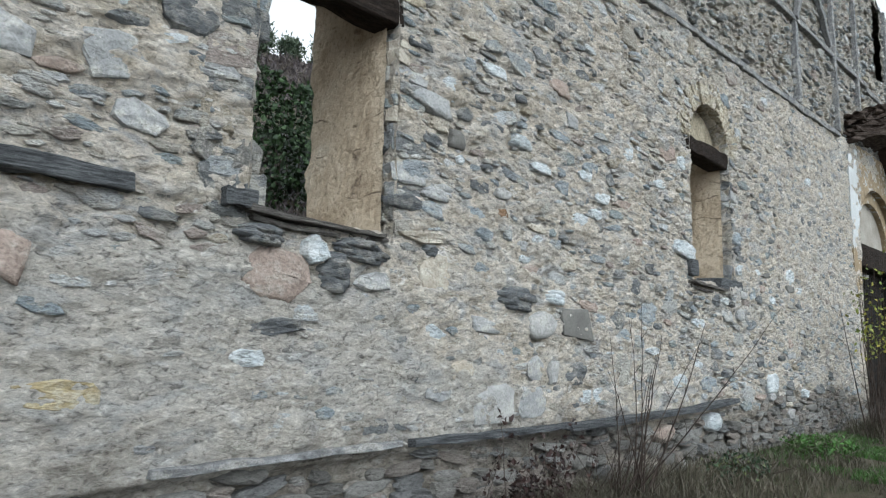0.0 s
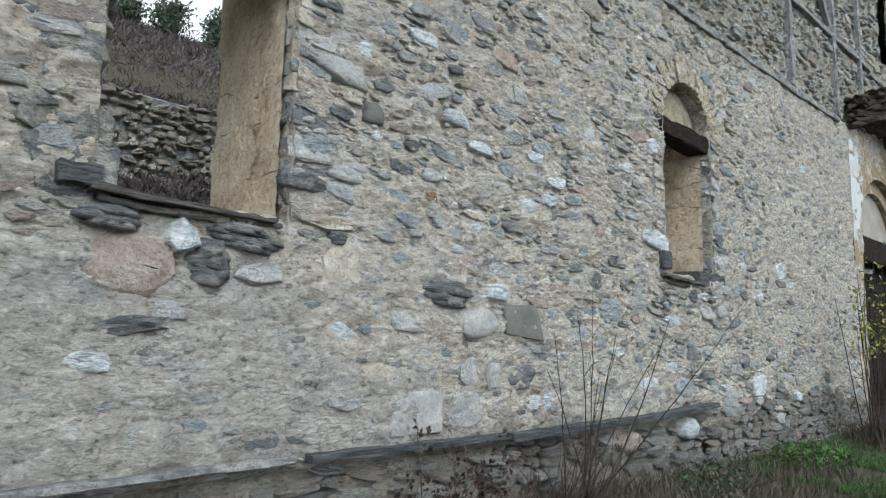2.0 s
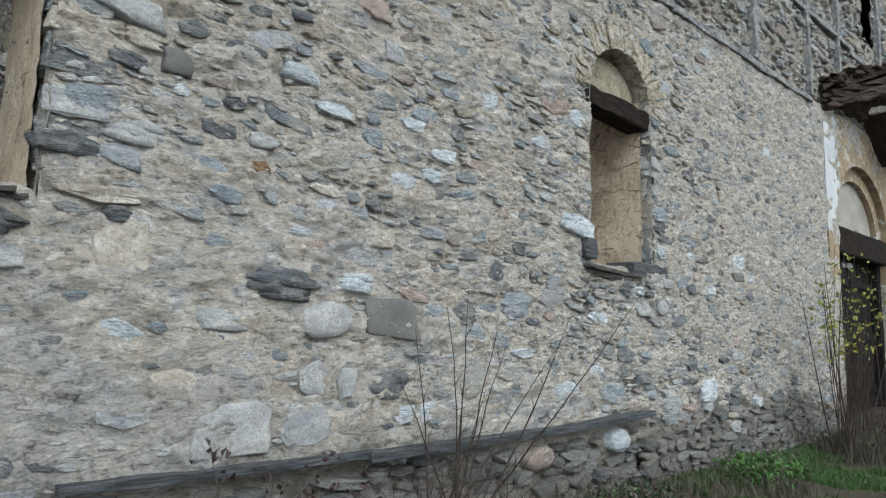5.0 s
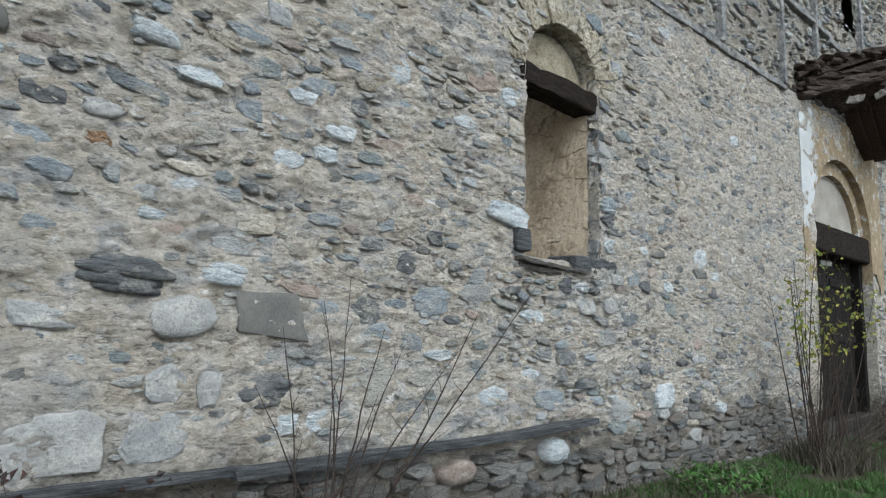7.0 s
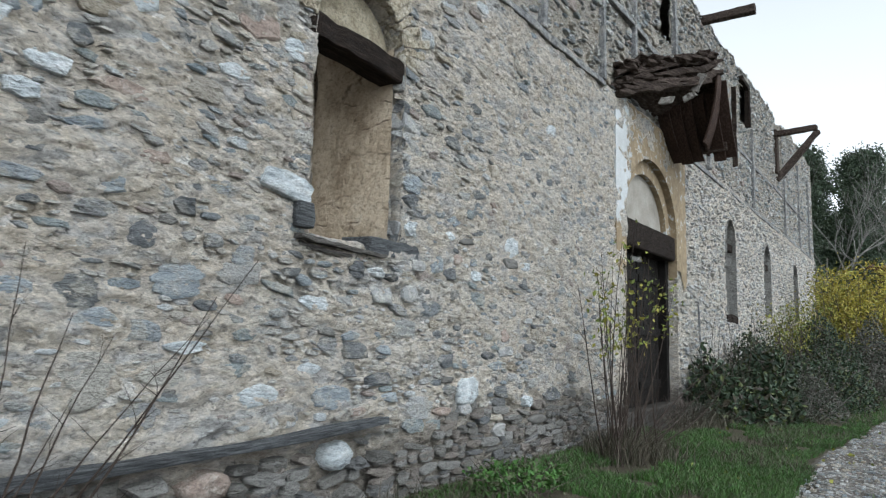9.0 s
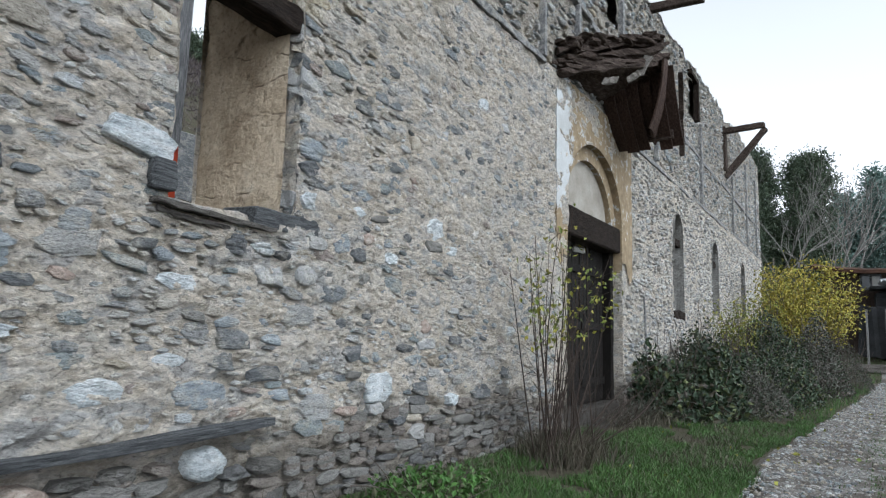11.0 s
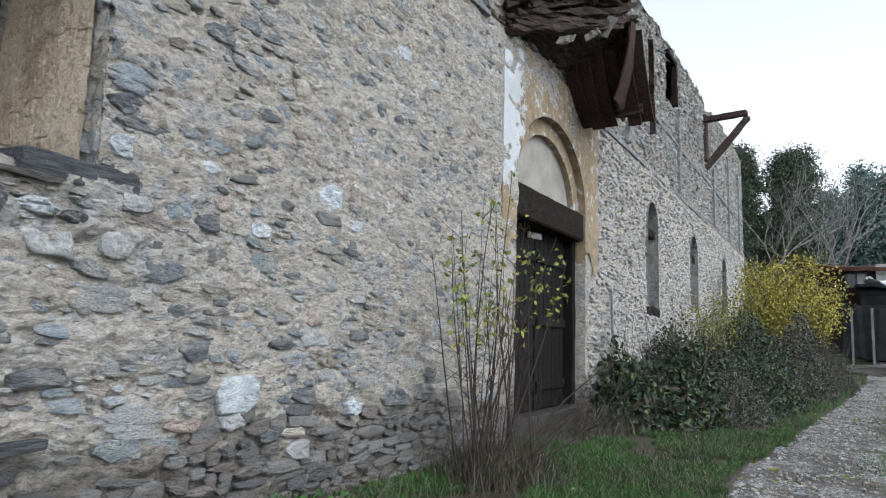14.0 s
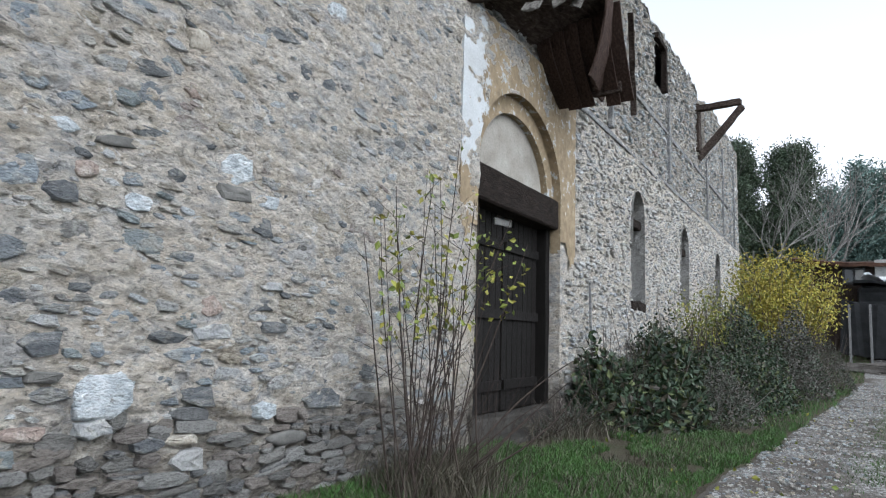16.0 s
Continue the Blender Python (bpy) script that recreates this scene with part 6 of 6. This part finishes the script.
def tree(name, label, x, y, z, high, radius, count, size, material, seed, low=0.2, shape=1.0):
    """A conifer or leafy tree: tapered trunk, limbs, and clumps of leaves round the limb ends."""
    rr = random.Random(seed)
    g = np.random.default_rng(seed)
    ob = thing(name, label, "tree", at=(x, y, z))
    limbs = [[(Vector((rr.uniform(-1, 1) * 0.1 * (k > 0), 0, high * k / 8)), 0.028 * high * (1 - 0.92 * k / 8)) for k in range(9)]]
    clumps = []
    for k in range(int(30 + high * 6)):
        t = low + (1 - low) * (k + rr.random()) / (30 + high * 6)
        prof = (1 - t) ** 0.8 * 1.25 if shape < 0.5 else math.sqrt(max(0.02, 1 - ((t - 0.55) / 0.5) ** 2))
        ln = radius * min(1.0, prof) * rr.uniform(0.6, 1.15)
        a = rr.uniform(0, 2 * math.pi)
        p0 = Vector((0, 0, high * t * 0.97))
        p1 = p0 + Vector((ln * math.cos(a), ln * math.sin(a), rr.uniform(-0.1, 0.25) * ln))
        limbs.append(stem(p0, p1, 0.006 * high * (1 - t) + 0.02, rr.random(), 0.1, 4))
        clumps += [(p0.lerp(p1, u), 0.2 * radius + 0.1) for u in (0.45, 0.75, 1.0)]
    piece("trunk", tube_mesh("trunk", limbs, M_BARK, 6), ob)
    c = np.array([list(p) for p, _ in clumps])
    s = np.array([w for _, w in clumps])
    pick = g.integers(0, len(c), count)
    at = c[pick] + g.normal(size=(count, 3)) * s[pick][:, None] * np.array([1, 1, 0.75])
    piece("crown", leaf_mesh("crown", at, size, material, seed, 0.35, 0.1), ob)
    return ob


# trees at the end of the lane
tree("evergreen_tree", "dense round-topped dark evergreen behind the wall end", 60, 6.1, 3.0, 13.2, 1.6, 42000, 0.28, M_CONIFER, 51, 0.1)
tree("evergreen_tree", "dense round-topped dark evergreen behind the wall end", 61, 2.5, 3.0, 12.9, 1.75, 42000, 0.28, M_CONIFER, 52, 0.1)
for k, (x, y, h) in enumerate([(72, 0.2, 10.5), (74, -2.2, 13.0), (70, -4.2, 11.5), (76, -6.3, 12.5), (72, -8.6, 11), (80, -11, 13), (66, 3.8, 8.0), (68, 7.5, 9.0)]):
    tree("fir_tree", "blue-green fir in the wood behind the sheds", x, y, 4.0, h, 2.4, 9000, 0.42, M_BLUEFIR if k < 6 else M_CONIFER, 60 + k, 0.05, 0.3)


def bare_tree(x, y, z, high, seed, label, spread=0.5):
    rr = random.Random(seed)
    ob = thing("bare_tree", label, "tree", at=(x, y, z))
    limbs = []

    def grow(p, d, ln, rad, level):
        q = p + d * ln
        s = stem(p, q, rad, rr.random(), 0.08, 5, 0.6)
        limbs.append(s)
        if level == 0:
            return
        for _ in range(rr.choice((2, 3, 3))):
            nd = (d + Vector((rr.gauss(0, spread), rr.gauss(0, spread), rr.gauss(0.3, spread * 0.6)))).normalized()
            grow(s[rr.choice((3, 4, 5, 5))][0], nd, ln * rr.uniform(0.6, 0.85), rad * 0.6, level - 1)
    for k in range(3):
        grow(Vector((0, 0, 0)), Vector((rr.gauss(0, 0.3), rr.gauss(-0.25, 0.35), 1)).normalized(), high * 0.34, 0.010 * high * (1 - 0.2 * k), 4)
    piece("trunk", tube_mesh("trunk", limbs, M_BARK, 4), ob)


bare_tree(47.5, 3.6, 2.2, 12.5, 71, "pale leafless tree with many thin branches", 0.45)
bare_tree(48.5, 0.6, 2.4, 11.0, 72, "pale leafless tree with thin spreading branches", 0.5)
bare_tree(46.5, 2.2, 2.2, 8.5, 73, "pale leafless tree at the end of the wall", 0.5)

# sheds at the end of the lane
M_TARP = surface("black_sheeting", [(0.3, (0.012, 0.013, 0.014)), (0.7, (0.03, 0.031, 0.033))], 2, 30, 0.3, 0.6, 0.01)
M_RUST = surface("rusty_roof_sheet", [(0.3, (0.042, 0.021, 0.015)), (0.6, (0.084, 0.045, 0.030)), (0.8, (0.120, 0.078, 0.060))], 3, 30, 0.4, 0.8, 0.01)
M_RENDER = surface("grey_cement_wall", [(0.3, (0.28, 0.28, 0.27)), (0.7, (0.42, 0.42, 0.41))], 2, 30, 0.3, 0.95, 0.01)
M_PLASTIC = surface("white_plastic_sheet", [(0.3, (0.6, 0.62, 0.65)), (0.7, (0.8, 0.82, 0.84))], 3, 20, 0.15, 0.4, 0.02)
M_SHEDWOOD = surface("brown_shed_boards", [(0.3, (0.035, 0.026, 0.022)), (0.7, (0.075, 0.058, 0.05))], 4, 40, 0.4, 0.85, 0.01, (6, 6, 1))
M_GLASS = bpy.data.materials.new("dark_window_glass")
M_GLASS.use_nodes = True
gb = M_GLASS.node_tree.nodes["Principled BSDF"]
gb.inputs["Base Color"].default_value, gb.inputs["Roughness"].default_value = (0.03, 0.035, 0.04, 1), 0.1
SX, SZ = 43.0, gz(43, 0)
shed = thing("shed", "low shed with a rusty roof and a small window", "shed", at=(SX, -0.5, SZ))
part("wall", laid(beam((3.0, 4.0, 4.6), 0.02, 8, 80), pose(2.0, -0.2, 2.0)), M_SHEDWOOD, shed)
part("roof", laid(beam((4.0, 4.8, 0.16), 0.03, 14, 81, sag=0.15), pose(1.7, -0.2, 4.45, 3, -7, 0)), M_RUST, shed, "sagging rusty sheet roof")
part("rendered_wall", laid(beam((0.2, 2.2, 1.4), 0.02, 6, 82), pose(0.25, -2.2, 3.6)), M_RENDER, shed, "grey cement-rendered wall")
sw = part("window_frame", laid(beam((0.08, 0.9, 0.75), 0.004, 3, 83), pose(0.44, -0.3, 3.6)), M_OLDWOOD, shed)
part("pane", laid(beam((0.04, 0.32, 0.55), 0.0, 1, 84), pose(0.40, -0.1, 3.6)), M_GLASS, sw)
part("pane", laid(beam((0.04, 0.32, 0.55), 0.0, 1, 85), pose(0.40, -0.52, 3.6)), M_RENDER, sw)
fence = thing("sheeting_fence", "fence of black sheeting on posts beside the lane", "fence", at=(40.5, -1.5, gz(40.5, -1.5)))
for k in range(5):
    part("post", laid(beam((0.09, 0.09, 2.6), 0.01, 4, 86 + k), pose(0.0 - 0.1 * k, 1.0 - 0.75 * k, 1.2)), M_POSTWOOD, fence)
part("sheet", laid(beam((0.05, 3.6, 2.2), 0.04, 16, 92, sag=0.1), pose(0.1, -0.5, 1.45, 4, 0, 0)), M_TARP, fence)
tarp = thing("plastic_cover", "crumpled white plastic sheet on a low roof", "sheet", at=(42.3, -2.3, SZ + 3.2))
part("sheet", laid(beam((1.4, 2.4, 0.12), 0.1, 14, 93, sag=0.15), pose(0, 0, 0, 14, 6, 0)), M_PLASTIC, tarp)
lean = thing("lean_to", "low dark lean-to of sheets and boards", "shed", at=(42.3, -2.2, SZ))
part("body", laid(beam((1.6, 2.6, 3.1), 0.03, 8, 94), pose(0.1, 0, 1.5)), M_TARP, lean)
part("roof", laid(beam((2.0, 3.0, 0.1), 0.04, 8, 95), pose(0, 0, 3.06, 6, 0, 0)), M_TARP, lean)
for k in range(14):
    timber("log", "thin pole on the heap beside the lane", 38.2 + 0.1 * (k % 5), -0.55 - 0.06 * k, gz(38.2, -0.9) + 0.08 + 0.055 * (k % 6), (1.9, 0.07, 0.07), M_GREYTWIG, rz=60 + (k * 37) % 40, ry=(k * 13) % 12 - 4, seed=500 + k, cuts=3, group="heap of poles")

# ---- behind the ruin ----
terrace = thing("terrace_wall", "dry-stone terrace wall on the slope behind the ruin", "wall", "structure")
part("core", laid(beam((26, 0.5, 2.3), 0.03, 20, 96), pose(8, 16.35, 5.95)), M_SLATE, terrace)
TERRACE = [stone_mesh(i, M_TERRACE) for i in (28, 3, 30, 7, 5, 9, 14, 21)]
r = random.Random(9)
z = 4.9
while z < 7.05:
    h = r.uniform(0.13, 0.26)
    x = 3.4 + r.uniform(0, 0.3)
    while x < 8.8:
        w = r.uniform(0.14, 0.48)
        hh = h * r.uniform(0.6, 1.15)
        ob = piece("stone", TERRACE[r.randrange(8)], terrace)
        ob.matrix_basis = pose(x + w / 2, 16.08, z + h / 2 + 0.10 * math.sin(x * 1.7) + r.gauss(0, 0.04), 0, r.gauss(0, 10), 0) @ Matrix.Diagonal((w / 2 * 0.88, r.uniform(0.06, 0.2), hh / 2 * 0.9, 1))
        x += w
    z += h


def cover(name, label, category, at, size, material, seed, narrow=0.6, up=0.0, kind=""):
    ob = new(name, leaf_mesh(name, at, size, material, seed, narrow, up))
    return tagged(ob, label, category, kind=kind)


g = np.random.default_rng(81)
n = 15000
x = g.uniform(7.5, 20, n)
z = 3.4 + g.uniform(0, 1, n) ** 0.8 * (4.9 - 2.6 * np.clip((x - 13.5) / 1.2, 0, 1.6) + 1.0 * fbm(x, x * 0, 1.0, 2, 82))
bulge = 15.6 - 0.9 * np.sin(np.clip((z - 3.2) / 5.4, 0, 1) * np.pi) + 0.9 * fbm(x, z, 0.6, 3, 83)
ivy = thing("ivy_hedge", "tall dark green ivy growing over the terrace wall", "ivy")
piece("foliage", leaf_mesh("foliage", np.stack([x, bulge + np.abs(g.normal(0, 0.15, n)), z], -1), 0.16, M_IVY, 84, 0.8), ivy)
piece("stem_tangle", tube_mesh("stem_tangle", [stem((8.4 + 0.3 * k, 15.9, 3.2), (8.5 + 0.3 * k + r.gauss(0, 0.3), 15.7, (7.4 if k < 15 else 5.0) + r.gauss(0, 0.4)), 0.05, 900 + k, 0.1, 6) for k in range(38)], M_TWIG, 5), ivy)
n = 45000
x, y = g.uniform(-2, 60, n), 17 + 34 * g.uniform(0, 1, n) ** 0.8
cover("hillside_brush", "leafless purple-brown brushwood covering the hillside", "brush", np.stack([x, y, ground_z(x, y) + g.uniform(0, 0.5, n)], -1), 0.19 + 0.014 * (y - 16), M_BRUSH, 85, 0.07, 1.0, "stuff")
n = 9000
x, y = g.uniform(1, 9, n), g.uniform(11.5, 16.0, n)
cover("yard_brush", "dry brown brush and weeds in the yard", "brush", np.stack([x, y, ground_z(x, y) + g.uniform(0, 1.2, n) * (0.5 + fbm(x, y, 1.0, 2, 3))], -1), 0.24, M_BRUSH, 86, 0.07, 1.2, "stuff")
n = 3000
x, y = g.uniform(1.5, 9, n), 16.2 + g.uniform(0, 0.7, n)
cover("terrace_grass", "grass and dry shrubs on top of the terrace wall", "grass", np.stack([x, y, ground_z(x, y) + g.uniform(0, 0.25, n)], -1), 0.2, M_GRASS, 87, 0.08, 1.5, "stuff")
n = 2500
x, y = g.uniform(4.5, 10, n), 17.0 + g.uniform(0, 1.2, n)
cover("terrace_shrubs", "brown withered shrubs above the terrace wall", "brush", np.stack([x, y, ground_z(x, y) + g.uniform(0, 0.5, n)], -1), 0.25, M_BRUSH, 88, 0.08, 0.8, "stuff")
r = random.Random(13)
for k in range(17):
    x = 8 + 2.6 * k + r.uniform(-1, 1)
    y = 50 + r.uniform(-3, 3)
    h = r.uniform(2.0, 3.4)
    tree("pine_tree", "dark pine on the ridge behind the ruin", x, y, gz(x, y) - 0.2, h, h * 0.38, 1500, 0.42, M_CONIFER, 700 + k, 0.25, 1.0)
M_PALEBOARD = surface("silvered_board", [(0.3, (0.07, 0.07, 0.072)), (0.5, (0.16, 0.16, 0.165)), (0.72, (0.28, 0.28, 0.28))], 5, 40, 0.5, 0.85, 0.01, (9, 9, 1))
board = timber("leaning_board", "wide weathered grey board standing behind the window", 12.4, 10.5, 6.4, (0.62, 0.08, 3.2), M_PALEBOARD, ry=2, seed=97)
post = thing("red_post", "thin red-painted metal post behind the window", "post", at=(12.63, 10.5, 2.6))
part("post", laid(beam((0.14, 0.1, 4.6), 0.001, 2, 98), pose(0, 0.1, 2.3)), surface("red_paint", [(0.3, (0.34, 0.045, 0.02)), (0.7, (0.45, 0.07, 0.03))], 6, 40, 0.2, 0.5, 0.002), post)

# ---- grass, gravel and litter ----
def blades(name, label, x, y, tall, material, seed, kind="stuff"):
    gg = np.random.default_rng(seed)
    n = len(x)
    z = ground_z(x, y)
    a = gg.uniform(0, 2 * np.pi, n)
    w = gg.uniform(0.003, 0.007, n)
    h = tall * gg.uniform(0.5, 1.3, n)
    lx, ly = gg.normal(0, 0.45, n) * h, gg.normal(0, 0.45, n) * h
    dx, dy = np.cos(a) * w, np.sin(a) * w
    v = np.stack([np.stack([x - dx, y - dy, z - 0.01], -1), np.stack([x + dx, y + dy, z - 0.01], -1),
                  np.stack([x + dx * 0.7 + lx * 0.4, y + dy * 0.7 + ly * 0.4, z + h * 0.6], -1), np.stack([x - dx * 0.7 + lx * 0.4, y - dy * 0.7 + ly * 0.4, z + h * 0.6], -1),
                  np.stack([x + lx, y + ly, z + h * 0.95], -1)], 1).reshape(-1, 3)
    i = np.arange(n) * 5
    f = np.stack([i, i + 1, i + 2, i + 3], 1).tolist() + np.stack([i + 3, i + 2, i + 4], 1).tolist()
    return tagged(new(name, mesh_of(name, v, f, material)), label, "grass", kind=kind)


g = np.random.default_rng(90)


def verge(n, x0, x1, seed, thresh=0.0):
    x = g.uniform(x0, x1, n)
    e = lane_edge(x) + 0.5 * fbm(x, x * 0, 0.9, 3, 50)
    y = e - 0.05 + (W - 0.1 - e) * g.uniform(0, 1, n)
    bare = np.exp(-(((x - 16.6) / 1.3) ** 2 + ((y - 3.4) / 0.75) ** 2))
    ok = fbm(x, y, 0.9, 3, seed) - 0.5 * bare > thresh
    return x[ok], y[ok]


x, y = verge(135000, 8.5, 21, 91, -0.13)
blades("grass_verge", "green grass on the verge before the wall", x, y, 0.075, M_GRASS, 92)
x, y = verge(16000, 21, 45, 91, -0.2)
blades("grass_far", "green grass beside the lane", x, y, 0.16, M_GRASS, 93)
x, y = verge(20000, 3, 21, 95, 0.08)
blades("dry_grass", "dry straw-coloured grass among the green", x, y, 0.13, M_STRAW, 96)
x = g.uniform(11, 40, 26000)
y = lane_edge(x) - 1.6 + g.normal(0, 0.24, 26000)
ok = fbm(x, y, 0.7, 3, 97) > -0.1
blades("grass_strip", "short grass along the middle of the lane", x[ok], y[ok], 0.06, M_GRASS, 98)
x = g.uniform(10, 45, 26000)
y = lane_edge(x) - 2.8 - np.abs(g.normal(0, 1.0, 26000))
blades("grass_bank", "grass on the far side of the lane", x, y, 0.1, M_GRASS, 99)
x, y = 5.0 + g.normal(0, 1.4, 5000), W - 0.12 - np.abs(g.normal(0, 0.35, 5000))
blades("wall_foot_weeds", "dry stalks along the wall foot", x, y, 0.22, M_STRAW, 89)
x, y = 12.5 + g.normal(0, 0.28, 2600), 2.92 + g.normal(0, 0.2, 2600)
blades("dry_tuft", "dry straw tuft round the sapling clump", x, y, 0.3, M_STRAW, 88)
x, y = 17.0 + g.normal(0, 0.8, 1500), 3.1 + g.normal(0, 0.25, 1500)
blades("dry_stalks", "dry stalks before the gate", x[y < W - 0.1], y[y < W - 0.1], 0.25, M_STRAW, 87)
x = g.uniform(12, 24, 90)
y = lane_edge(x) + g.normal(0.2, 0.7, 90)
ok = y < 3.4
cover("fallen_leaves", "fallen yellow leaves on grass and lane", "leaves", np.stack([x, y, ground_z(x, y) + 0.05], -1)[ok], 0.06, M_LIME, 86, 0.7, 0.0, "stuff")
verts, faces = [], []
for k in range(5200):
    x = 11 + 24 * g.random() ** 1.6
    y = float(lane_edge(np.array(x))) - 0.12 - abs(g.normal(0, 0.75))
    s = 0.007 + 0.028 * g.random() ** 3
    bv, bf = CHIPS[k % 28]
    c, sn = math.cos(k), math.sin(k)
    b = len(verts)
    zz = float(ground_z(np.array(x), np.array(y))) + 0.022
    verts += [(x + s * (p[0] * c - p[2] * sn), y + s * (p[0] * sn + p[2] * c), zz - p[1] * s * 0.5) for p in bv]
    faces += [tuple(i + b for i in f) for f in bf]
tagged(new("gravel", mesh_of("gravel", verts, faces, M_STONES)), "loose pale gravel on the lane", "gravel", kind="stuff")
